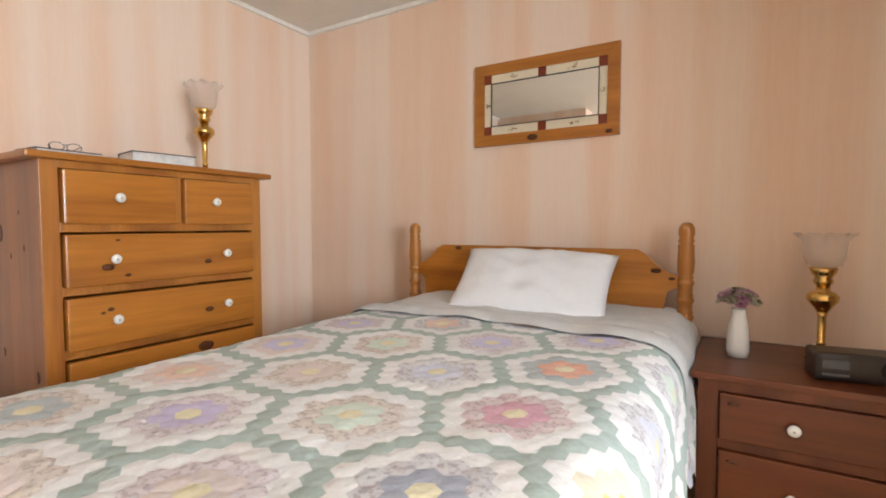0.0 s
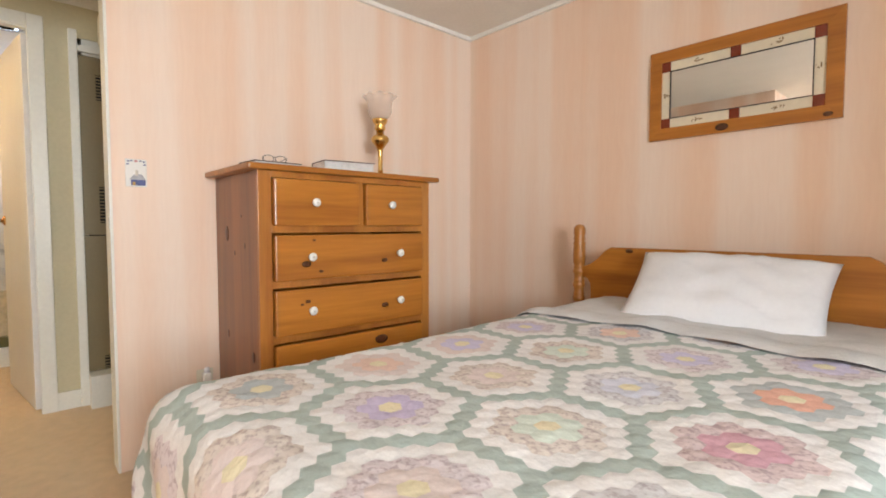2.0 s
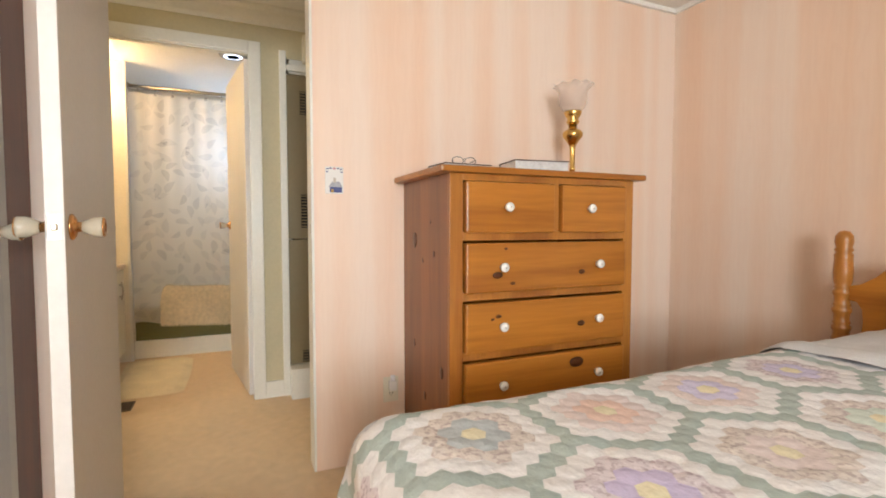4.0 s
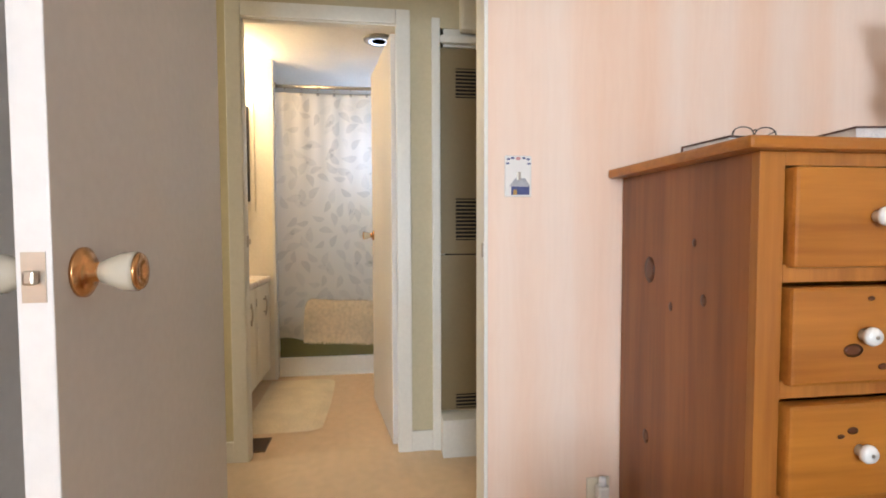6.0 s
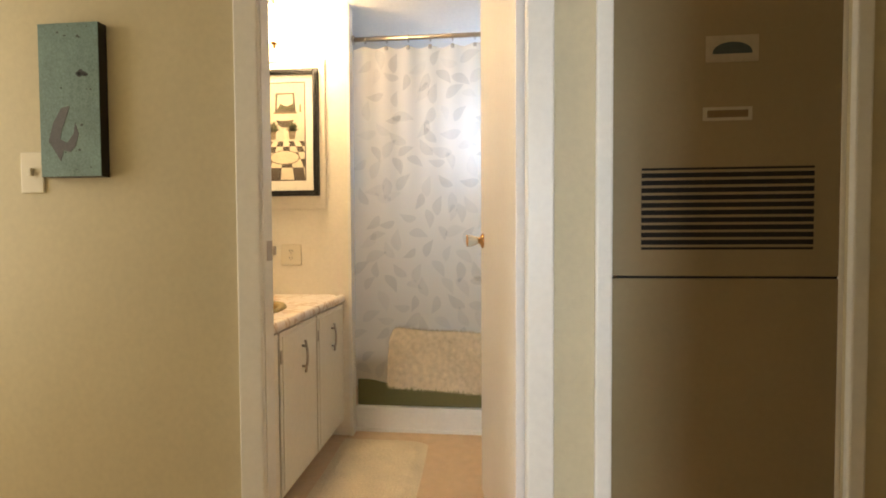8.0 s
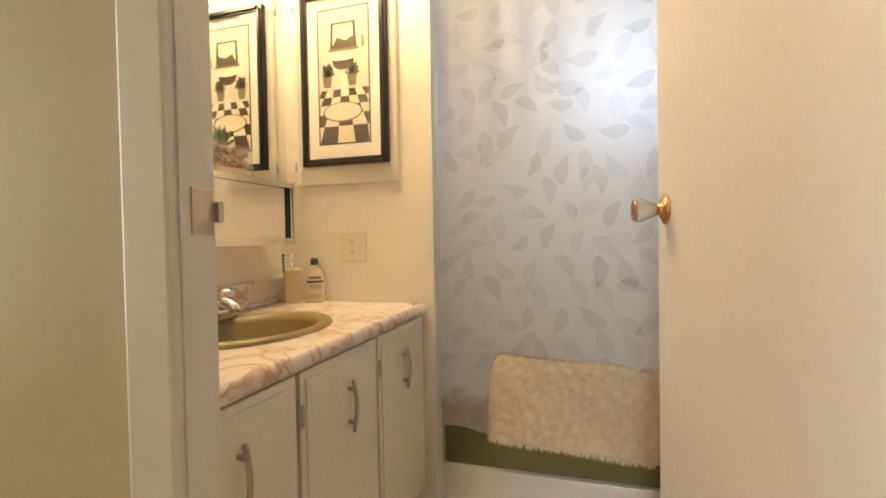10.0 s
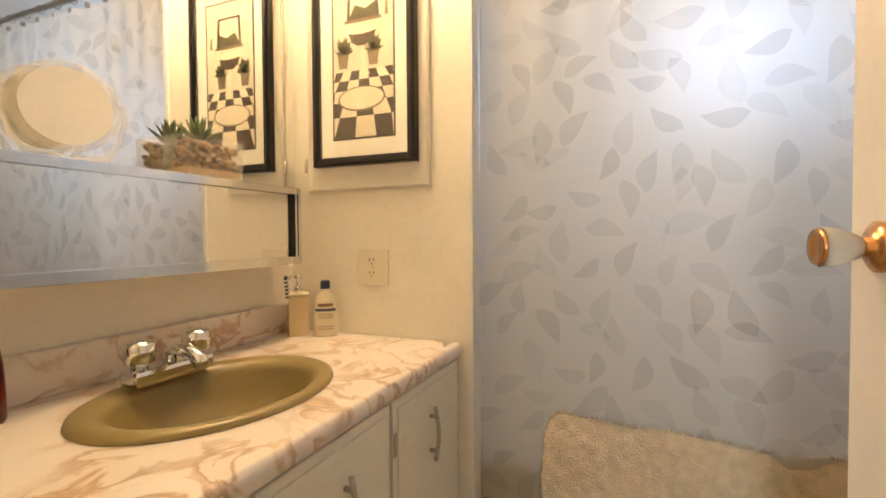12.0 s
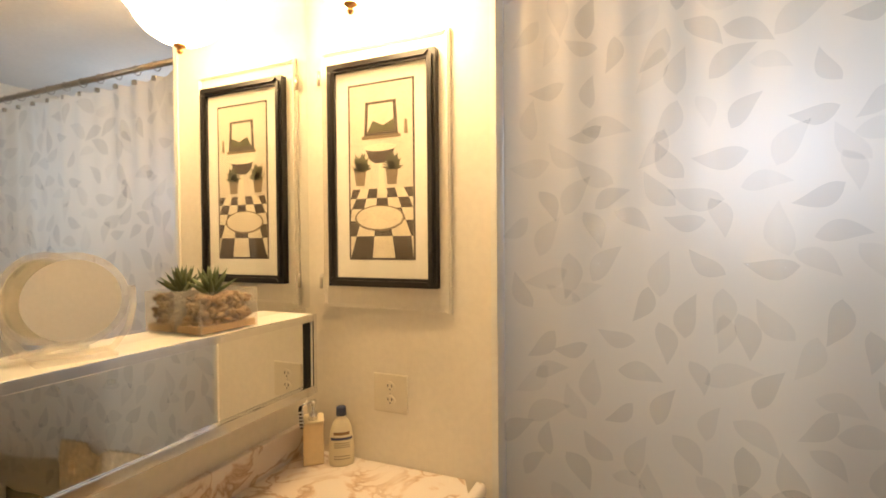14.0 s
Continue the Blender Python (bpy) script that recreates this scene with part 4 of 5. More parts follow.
for x in (GX0, gm - 0.02, GX1 - 0.04):
    for z in (GZ0, GZ1 - 0.045):
        part("corner_square", boxes((x, MY + 0.005, z, x + 0.04, MY + 0.0085, z + 0.045)), REDG, wm, "red-brown glass square")
part("lead_line", boxes((GX0 + 0.038, MY + 0.004, GZ0 + 0.043, GX1 - 0.038, MY + 0.0078, GZ0 + 0.047), (GX0 + 0.038, MY + 0.004, GZ1 - 0.047, GX1 - 0.038, MY + 0.0078, GZ1 - 0.043), (GX0 + 0.038, MY + 0.004, GZ0 + 0.047, GX0 + 0.042, MY + 0.0078, GZ1 - 0.047), (GX1 - 0.042, MY + 0.004, GZ0 + 0.047, GX1 - 0.038, MY + 0.0078, GZ1 - 0.047)), BLACK, wm)


def motif(x, z, rnd):
    bm = bmesh.new()
    for k in range(9):
        a, r = rnd.uniform(0, 6.28), rnd.uniform(0.002, 0.02)
        cx, cz, s, t = x + r * 1.6 * math.cos(a), z + 0.5 * r * math.sin(a), rnd.uniform(0.004, 0.009), rnd.uniform(0, 3)
        vs = [bm.verts.new((cx + s * u * math.cos(t) - s * w * math.sin(t), MY + 0.0086 - 0.00005 * k, cz + s * u * math.sin(t) + s * w * math.cos(t))) for u, w in ((-1, 0), (0, 0.45), (1, 0), (0, -0.45))]
        bm.faces.new(vs)
    return bm


rm = random.Random(9)
for x in (GX0 + 0.16, GX1 - 0.16):
    for z in (GZ0 + 0.022, GZ1 - 0.022):
        part("flower_motif", motif(x, z, rm), MOTIF, wm, "small brown flower spray")
for x in (GX0 + 0.02, GX1 - 0.02):
    part("flower_motif", motif(x, (GZ0 + GZ1) / 2, rm), MOTIF, wm)
for x, z, r in ((-1.02, MZ0 + 0.025, 0.02), (-0.65, MZ0 + 0.02, 0.012)):
    knot_on(wm, x, MY - 0.0003, z, r, "Y", 0.8)

# ---- switches and sockets ----
IVORY = plain("ivory_plastic", (0.74, 0.68, 0.55), 0.35, vary=0.03, bump=0)
sw = thing("light_switch", (XW, 0.392, 1.242), "white ceramic switch plate painted with a blue cottage", "switch")
part("plate", boxes((XW, 0.354, 1.185, XW + 0.005, 0.430, 1.298), bevel=0.003), CERAMIC, sw)
NAVY = plain("blue_glaze", (0.09, 0.11, 0.24), 0.2, vary=0.3, bump=0)
GREYG = plain("grey_glaze", (0.42, 0.42, 0.45), 0.2, vary=0.2, bump=0)
part("painted_wall", prism([(0.372, 1.190), (0.424, 1.190), (0.424, 1.213), (0.372, 1.213)], XW + 0.0052, XW + 0.0056, "YZ"), NAVY, sw, "blue painted cottage wall")
part("painted_roof", prism([(0.366, 1.2132), (0.430 - 0.004, 1.2132), (0.412, 1.236), (0.384, 1.236)], XW + 0.0052, XW + 0.0056, "YZ"), GREYG, sw, "grey painted roof")
part("painted_door", prism([(0.378, 1.190), (0.388, 1.190), (0.388, 1.204), (0.378, 1.204)], XW + 0.0058, XW + 0.0061, "YZ"), plain("ochre_glaze", (0.5, 0.3, 0.1), 0.2, bump=0), sw)
for y, z in ((0.364, 1.288), (0.376, 1.291), (0.408, 1.291), (0.42, 1.288), (0.362, 1.276), (0.422, 1.276)):
    part("painted_leaf", prism(ellipse(y, z, 0.0055, 0.003, 10), XW + 0.0052, XW + 0.0056, "YZ"), NAVY, sw)
part("painted_rose", prism(ellipse(0.392, 1.290, 0.007, 0.005, 12), XW + 0.0052, XW + 0.0056, "YZ"), plain("pink_glaze", (0.6, 0.3, 0.3), 0.2, bump=0), sw)
part("toggle", boxes((XW + 0.005, 0.387, 1.230, XW + 0.014, 0.397, 1.252), bevel=0.002), NICKEL, sw, "worn metal toggle")
hs = thing("light_switch", (HX0, -1.28, 1.26), "ivory toggle switch on the hall wall", "switch")
part("plate", boxes((HX0, -1.313, 1.203, HX0 + 0.006, -1.243, 1.317), bevel=0.003), IVORY, hs)
part("toggle", boxes((HX0 + 0.006, -1.284, 1.25, HX0 + 0.016, -1.272, 1.272), bevel=0.002), IVORY, hs)


def socket(place, w, label):
    """A double outlet on a wall that faces +x."""
    x, y, z = place
    o = thing("wall_outlet", place, label, "outlet")
    part("plate", boxes((x, y - w / 2, z - 0.057, x + 0.006, y + w / 2, z + 0.057), bevel=0.003), IVORY, o)
    for dz in (-0.02, 0.02):
        r = part("receptacle", prism(ellipse(y, z + dz, 0.017, 0.0145, 16), x + 0.0062, x + 0.009, "YZ"), IVORY, o)
        part("slot", boxes((x + 0.0092, y - 0.008, z + dz, x + 0.0096, y - 0.005, z + dz + 0.008), (x + 0.0092, y + 0.005, z + dz, x + 0.0096, y + 0.008, z + dz + 0.008), (x + 0.0092, y - 0.002, z + dz - 0.009, x + 0.0096, y + 0.002, z + dz - 0.005)), DARKGAP, r)
    part("screw", lathe([(0, 0.006), (0.003, 0.006), (0, 0.0075)], (x, y, z), "X", 8), NICKEL, o)


socket((XW, 0.635, 0.315), 0.07, "ivory wall outlet beside the chest")
pl = thing("plug_in_freshener", (XW + 0.009, 0.638, 0.335), "small white plug-in air freshener in the wall outlet", "air freshener")
part("body", boxes((XW + 0.0097, 0.62, 0.315, XW + 0.04, 0.655, 0.36), bevel=0.008), CERAMIC, pl)
part("cap", lathe([(0, 0.36), (0.012, 0.36), (0.010, 0.382), (0, 0.384)], (XW + 0.025, 0.638, 0), "Z", 14), LINEN, pl)
socket((PX, -1.058, 0.974), 0.112, "ivory wall outlet above the vanity")

# ---- hall ----
fu = thing("furnace", (-3.75, 0.6, 0), "brown enamelled furnace front with louvred vents in its closet", "furnace")
FX = -3.645
part("lower_panel", boxes((FX - 0.02, 0.306, 0.12, FX, 0.87, 0.9645), bevel=0.002), FURN, fu)
part("upper_panel", boxes((FX - 0.02, 0.306, 0.9705, FX, 0.87, 1.975), bevel=0.002), FURN, fu)


def louvre(y0, y1, z0, z1, count, parent):
    v = part("vent", boxes((FX, y0, z0, FX + 0.001, y1, z1)), DARKGAP, parent, "dark vent slots")
    pitch = (z1 - z0) / count
    for k in range(count):
        z = z0 + pitch * (k + 0.5)
        part("slat", boxes((FX + 0.0012, y0, z - pitch * 0.17, FX + 0.004, y1, z + pitch * 0.17)), FURN, v)


part("seam", boxes((FX - 0.018, 0.335, 0.9645, FX - 0.004, 0.865, 0.9705)), DARKGAP, fu)
louvre(0.388, 0.80, 1.038, 1.245, 11, fu)
louvre(0.388, 0.805, 1.737, 1.879, 8, fu)
louvre(0.388, 0.805, 0.191, 0.263, 4, fu)
part("badge", boxes((FX, 0.541, 1.506, FX + 0.002, 0.665, 1.570)), plain("badge_tan", (0.36, 0.29, 0.18), 0.4, bump=0), fu, "tan maker's badge")
part("badge_arch", prism([(0.556, 1.525)] + [(0.603 + 0.047 * math.cos(math.pi - math.pi * k / 12), 1.528 + 0.026 * math.sin(math.pi * k / 12)) for k in range(13)] + [(0.65, 1.525)], FX + 0.0022, FX + 0.003, "YZ"), plain("badge_dark", (0.05, 0.06, 0.05), 0.3, bump=0), fu)
part("label_plate", boxes((FX, 0.535, 1.361, FX + 0.002, 0.652, 1.394)), plain("label_cream", (0.40, 0.34, 0.23), 0.4, bump=0), fu)
part("label_text_bar", boxes((FX + 0.0022, 0.545, 1.368, FX + 0.003, 0.642, 1.386)), plain("label_brown", (0.16, 0.10, 0.04), 0.4, bump=0), fu)
part("base", boxes((-3.70, 0.304, 0, -3.515, 0.858, 0.182), bevel=0.003), WHITE, fu, "white painted furnace plinth")
setting("trim_closet_box", boxes((-3.642, 0.325, 1.975, -3.63, 0.87, 2.06)), WHITE)
ch = thing("door_chime", (HX0 - 0.005, 0.60, 2.07), "cream box above the furnace", "box")
part("cover", boxes((HX0, 0.40, 2.035, HX0 + 0.06, 0.60, 2.20), bevel=0.015), IVORY, ch)
tl = thing("canvas_picture", (HX0, -1.10, 1.243), "weathered teal painted wooden plaque with a crab on the hall wall", "picture")
TEAL = plain("weathered_teal", (0.15, 0.24, 0.23), 0.6, vary=0.35, scale=40, bump=0.3, bscale=60)
part("panel", boxes((HX0, -1.19, 1.243, HX0 + 0.028, -1.012, 1.659), bevel=0.001), BLACK, tl, "black sides")
part("painted_face", boxes((HX0 + 0.0282, -1.189, 1.244, HX0 + 0.030, -1.013, 1.658)), TEAL, tl, "teal face")
SPOT = plain("dark_teal_marks", (0.05, 0.055, 0.055), 0.6, vary=0.3, bump=0)
PURP = plain("greyed_crab", (0.09, 0.09, 0.10), 0.6, vary=0.3, scale=60, bump=0)
rt = random.Random(3)
for k in range(22):
    y, z, s = rt.uniform(-1.18, -1.022), rt.uniform(1.25, 1.65), rt.uniform(0.0015, 0.004)
    if k < 5:
        y, z, s = -1.055 + rt.uniform(-0.02, 0.02), 1.515 + rt.uniform(-0.012, 0.012), 0.008
    part("paint_chip", prism(ellipse(y, z, s, s * rt.uniform(0.5, 0.9), 8), HX0 + 0.0302, HX0 + 0.0306, "YZ"), SPOT, tl)
part("painted_crab", prism([(-1.165, 1.34), (-1.15, 1.39), (-1.125, 1.43), (-1.10, 1.435), (-1.11, 1.405), (-1.125, 1.37), (-1.13, 1.345), (-1.11, 1.335), (-1.09, 1.36), (-1.085, 1.39), (-1.075, 1.36), (-1.085, 1.325), (-1.10, 1.31), (-1.12, 1.315), (-1.13, 1.285), (-1.145, 1.31)], HX0 + 0.0302, HX0 + 0.0306, "YZ"), PURP, tl, "grey painted crab")
for o in list(tl.children):
    o.matrix_local = pose(0, -0.035, 0)
fv = thing("floor_register", (-3.79, -0.60, 0), "brown metal floor register by the bathroom door", "vent")
part("plate", boxes((-3.86, -0.655, 0.0, -3.70, -0.555, 0.006), bevel=0.002), plain("brown_metal", (0.10, 0.055, 0.03), 0.4, 0.5, bump=0), fv)
for k in range(7):
    part("slot", boxes((-3.85, -0.645 + 0.0125 * k, 0.0062, -3.71, -0.639 + 0.0125 * k, 0.007)), DARKGAP, fv)

# ---- bathroom: tub and curtain ----
tub = thing("bathtub", (-5.3, 0.06, 0), "olive green bathtub behind a shower curtain", "bathtub")
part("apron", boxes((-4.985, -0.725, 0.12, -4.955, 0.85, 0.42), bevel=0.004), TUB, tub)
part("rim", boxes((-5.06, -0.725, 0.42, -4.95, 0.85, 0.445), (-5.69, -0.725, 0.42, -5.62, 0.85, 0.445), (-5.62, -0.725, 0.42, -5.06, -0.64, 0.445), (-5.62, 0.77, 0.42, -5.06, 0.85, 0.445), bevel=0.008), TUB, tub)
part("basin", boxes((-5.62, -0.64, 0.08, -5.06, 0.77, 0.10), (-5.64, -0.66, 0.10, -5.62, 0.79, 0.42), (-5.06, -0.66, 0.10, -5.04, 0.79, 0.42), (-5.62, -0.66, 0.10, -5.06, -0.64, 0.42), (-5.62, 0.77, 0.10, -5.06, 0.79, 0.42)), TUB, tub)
setting("baseboard_tub", boxes((-4.985, -0.73, 0, -4.935, 0.86, 0.115), (-4.99, -0.73, 0.115, -4.928, 0.86, 0.138), (-4.935, -0.73, 0, -4.925, 0.86, 0.018), bevel=0.003), WHITE, "white boxed base under the tub")
setting("trim_tub_corner", boxes((PX - 0.065, -0.745, 0, PX + 0.006, -0.728, 2.29)), WHITE, "white corner strip beside the tub")
HOOKS = [-0.66 + 0.118 * k for k in range(13)]


def curtain_at(y, z):
    """How far the curtain's cloth stands at a place: folds from the hooks, softer below."""
    k = (z - 0.26) / 1.82
    fold = 0.005 * max(0, k) ** 3 * math.cos(2 * math.pi * (y + 0.66) / 0.118) + 0.010 * math.sin(9 * y + 1.3) + 0.0025 * math.sin(23 * y + 2 * z) * (1 - 0.5 * k)
    return -4.932 + fold


def cloth(s, t):
    y = -0.722 + 1.56 * s
    z0 = 0.292 - 0.055 * min(1, s * 2.2) + 0.006 * math.sin(40 * s)
    z1 = 2.082 - 0.010 * (1 - math.cos(2 * math.pi * (y + 0.66) / 0.118)) / 2
    z = z0 + (z1 - z0) * t
    return Vector((curtain_at(y, z), y, z))


cu = thing("shower_curtain", (-4.94, 0.05, 0.25), "translucent white shower curtain printed with grey-green leaves", "shower curtain")
part("cloth", sheet(cloth, 240, 40), CURTAIN, cu)


def leaf_print():
    """Scattered printed leaves, each a pointed oval on the cloth's own surface."""
    bm = bmesh.new()
    rnd = random.Random(11)
    spots = []
    for row in range(19):
        for col in range(16):
            y, z = -0.68 + 0.100 * (col + 0.5 * (row % 2)) + rnd.uniform(-0.03, 0.03), 0.34 + 0.092 * row + rnd.uniform(-0.03, 0.03)
            spots.append((y, z, rnd.uniform(0, 6.28), rnd.uniform(0.085, 0.128)))
    for y, z, a, ln in spots:
        if not (-0.70 < y < 0.82 and z < 2.04):
            continue
        wide = ln * 0.25
        for sg in (-1, 1):
            mid, edge = [], []
            for k in range(9):
                s = k / 8
                w = wide * math.sin(math.pi * s ** 0.8) * (1 - 0.25 * s) * sg + 0.012 * math.sin(math.pi * s)
                c = 0.012 * math.sin(math.pi * s)
                for lst, d in ((mid, c), (edge, w)):
                    yy, zz = y + (s - 0.5) * ln * math.cos(a) - d * math.sin(a), z + (s - 0.5) * ln * math.sin(a) + d * math.cos(a)
                    lst.append(bm.verts.new((curtain_at(yy, zz) + 0.0015, yy, zz)))
            for k in range(8):
                bm.faces.new((mid[k], mid[k + 1], edge[k + 1], edge[k]) if sg > 0 else (edge[k], edge[k + 1], mid[k + 1], mid[k])).smooth = True
    bmesh.ops.remove_doubles(bm, verts=bm.verts, dist=1e-6)
    return bm


lp = part("leaf_print", leaf_print(), LEAFPRINT, cu, "grey-green printed leaves")
lp["kind"] = "stuff"
part("rod", tube([(-4.935, -0.73, 2.128), (-4.935, 0.86, 2.128)], 0.0125, 14), NICKEL, cu, "metal curtain rod")
part("flange", lathe([(0, -0.7299), (0.024, -0.7299), (0.024, -0.718), (0, -0.718)], (-4.935, 0, 2.128), "Y", 18), NICKEL, cu)
for y in HOOKS:
    hk = part("hook", tube([(-4.935 + 0.017 * math.cos(a), y, 2.123 + 0.019 * math.sin(a)) for a in [2 * math.pi * k / 14 for k in range(15)]], 0.0022, 6), NICKEL, cu)
    part("hook_bead", boxes((-4.929, y - 0.009, 2.062, -4.917, y + 0.009, 2.082), bevel=0.003), NICKEL, hk, "square pewter bead")
MATPILE = plain("tan_pile", (0.60, 0.49, 0.335), 0.95, vary=0.25, scale=10, bump=0.9, bscale=200)
RUG = plain("cream_pile", (0.72, 0.62, 0.45), 0.95, vary=0.15, scale=30, bump=0.9, bscale=260)


mat_ = thing("hanging_bath_mat", (-4.92, -0.1, 0.25), "cream fringed bath mat hung over the tub", "bath mat")


def hung_mat(s, t):
    """The mat's face: its upper corner rounded off, its pile swelling and sinking."""
    low = 0.262 - 0.028 * min(1, 1.5 * s)
    corner = 0.05 * max(0.0, 1 - s / 0.07) ** 2
    z = low + (0.312 - corner + 0.003 * math.sin(17 * s)) * t
    return Vector((-4.912 + 0.004 * math.sin(14 * s) + 0.003 * noise.noise(Vector((30 * s, 12 * t, 1))) - 0.012 * t ** 6, -0.545 + 0.85 * s + 0.012 * max(0.0, 1 - s / 0.04) * t ** 3, z))


part("tufted_top", sheet(hung_mat, 110, 36), MATPILE, mat_)
bmf = bmesh.new()


def tuft(p, out, length):
    vs = [bmf.verts.new(q) for q in (p + Vector((0.001, -0.0025, 0)), p + Vector((0.001, 0.0025, 0)), p + out * length + Vector((0.003 * rt.random(), 0.005 * (rt.random() - 0.5), 0.004 * (rt.random() - 0.5))))]
    bmf.faces.new(vs)


for k in range(420):
    s = rt.random()
    tuft(hung_mat(s, 0), Vector((0.1, 0, -1)), 0.008 + 0.012 * rt.random())
    tuft(hung_mat(s, 1), Vector((0.1, 0, 1)), 0.004 + 0.012 * rt.random())
    tuft(hung_mat(0, rt.random()), Vector((0.1, -1, 0)), 0.004 + 0.010 * rt.random())
part("fringe", bmf, MATPILE, mat_)["kind"] = "stuff"
br = thing("bath_rug", (-4.37, -0.52, 0), "cream tufted bath rug on the bathroom floor", "rug")
part("tufted_top", sheet(lambda s, t: Vector((-4.82 + 0.91 * s + 0.05 * (2 * max(t - 0.5, 0)) ** 6 * (1 - 2 * s), -0.76 + 0.45 * t + 0.012 * math.sin(3 * s), 0.004 + 0.02 * min(1, 14 * min(s, 1 - s)) * min(1, 8 * min(t, 1 - t)) + 0.004 * noise.noise(Vector((s * 60, t * 40, 0))))), 120, 70), RUG, br)

# ---- vanity ----
VY, VX0, VX1, VZ = -0.785, -4.866, -3.666, 0.762
va = thing("vanity_cabinet", (-4.28, -1.08, 0), "white painted bathroom vanity with nickel bow handles", "vanity")
CAB = plain("cream_cabinet_paint", (0.78, 0.74, 0.64), 0.38, vary=0.05, bump=0.05)
part("body", boxes((VX0, BY0 + 0.004, 0.085, VX1, VY - 0.02, 0.60), (VX0, VY - 0.02, 0.085, VX1, VY - 0.004, 0.12), (VX0, VY - 0.02, 0.12, VX0 + 0.012, VY - 0.004, 0.722), (VX0 + 0.012, VY - 0.02, 0.69, VX1, VY - 0.004, 0.722), (VX0, BY0 + 0.004, 0.60, VX0 + 0.015, VY - 0.02, 0.722)), CAB, va)
part("toe_kick", boxes((VX0, BY0 + 0.004, 0, VX1, VY - 0.06, 0.085)), CAB, va)
for x0, x1, hx in ((-4.862, -4.474, -4.660), (-4.461, -4.083, -4.288), (-4.068, -3.68, -3.888)):
    dr = part("door", boxes((x0, VY - 0.003, 0.09, x1, VY + 0.010, 0.716), bevel=0.003), CAB, va)
    part("raised_panel", boxes((x0 + 0.018, VY + 0.0102, 0.108, x1 - 0.018, VY + 0.014, 0.698), bevel=0.0018), CAB, dr)
    part("handle", tube([(hx, VY + 0.014, 0.536), (hx, VY + 0.030, 0.536), (hx, VY + 0.033, 0.540), (hx, VY + 0.036, 0.557), (hx, VY + 0.037, 0.579), (hx, VY + 0.036, 0.601), (hx, VY + 0.033, 0.618), (hx, VY + 0.030, 0.622), (hx, VY + 0.014, 0.622)], 0.0055, 10), NICKEL, dr, "brushed nickel bow handle")
    part("handle_end", tube([(hx, VY + 0.028, 0.512), (hx, VY + 0.033, 0.540)], 0.0055, 10), NICKEL, dr)
    part("handle_end", tube([(hx, VY + 0.033, 0.618), (hx, VY + 0.028, 0.646)], 0.0055, 10), NICKEL, dr)
    part("hinge", boxes((x1 - 0.004, VY + 0.0145, 0.60, x1 + 0.008, VY + 0.018, 0.65), bevel=0.001), NICKEL, dr)
SX, SY, SA, SB = -4.285, -1.065, 0.262, 0.200


def ring_plate(x0, x1, y0, y1, z0, z1, cx, cy, ra, rb, steps=64):
    """A plate with an oval hole."""
    bm = bmesh.new()
    rows = []
    for k in range(steps):
        a = 2 * math.pi * k / steps
        c, s = math.cos(a), math.sin(a)
        tx = ((x1 if c > 0 else x0) - cx) / c if abs(c) > 1e-9 else 1e9
        ty = ((y1 if s > 0 else y0) - cy) / s if abs(s) > 1e-9 else 1e9
        t = min(tx, ty)
        outer = (cx + t * c, cy + t * s)
        inner = (cx + ra * c, cy + rb * s)
        rows.append([bm.verts.new((*outer, z1)), bm.verts.new((*inner, z1)), bm.verts.new((*inner, z0)), bm.verts.new((*outer, z0))])
    for k in range(steps):
        a, b = rows[k], rows[(k + 1) % steps]
        for i in range(4):
            bm.faces.new((a[i], b[i], b[(i + 1) % 4], a[(i + 1) % 4]))
    bmesh.ops.recalc_face_normals(bm, faces=bm.faces)
    return bm


ct = thing("countertop", (-4.28, -1.07, 0.722), "marbled beige laminate countertop with backsplash", "countertop")
part("slab", ring_plate(VX0, VX1, BY0 + 0.003, VY - 0.006, 0.722, VZ, SX, SY, SA - 0.03, SB - 0.03), MARBLE, ct)
edge = [(VY - 0.006, 0.722), (VY - 0.006, 0.762)] + [(VY + 0.010 + 0.012 * math.cos(a), 0.742 + 0.020 * math.sin(a)) for a in [math.pi / 2 - math.pi * k / 10 for k in range(11)]]
part("front_edge", prism(edge, VX0, VX1, "YZ"), MARBLE, ct, "rounded laminate edge")
part("backsplash", boxes((VX0, BY0 + 0.001, 0.762, VX1, BY0 + 0.022, 0.855), bevel=0.004), MARBLE, ct)
sink = thing("sink", (SX, SY, VZ), "oval olive green drop-in sink", "sink")


def sink_bowl():
    bm = bmesh.new()
    prof = [(1.0, 0.001), (0.99, 0.008), (0.95, 0.013), (0.86, 0.012), (0.80, 0.006), (0.77, -0.01), (0.73, -0.05), (0.62, -0.10), (0.40, -0.130), (0.12, -0.138), (0.0, -0.138)]
    rings = []
    for k, h in prof:
        off = 0.018 * (1 - k) * 2
        rings.append([bm.verts.new((SA * k * math.cos(2 * math.pi * i / 56), (SB * k) * math.sin(2 * math.pi * i / 56) + off, h)) for i in range(56)])
    for a, b in zip(rings, rings[1:]):
        for i in range(56):
            bm.faces.new((a[i], a[(i + 1) % 56], b[(i + 1) % 56], b[i])).smooth = True
    bmesh.ops.remove_doubles(bm, verts=bm.verts, dist=1e-4)
    bmesh.ops.recalc_face_normals(bm, faces=bm.faces)
    return bm


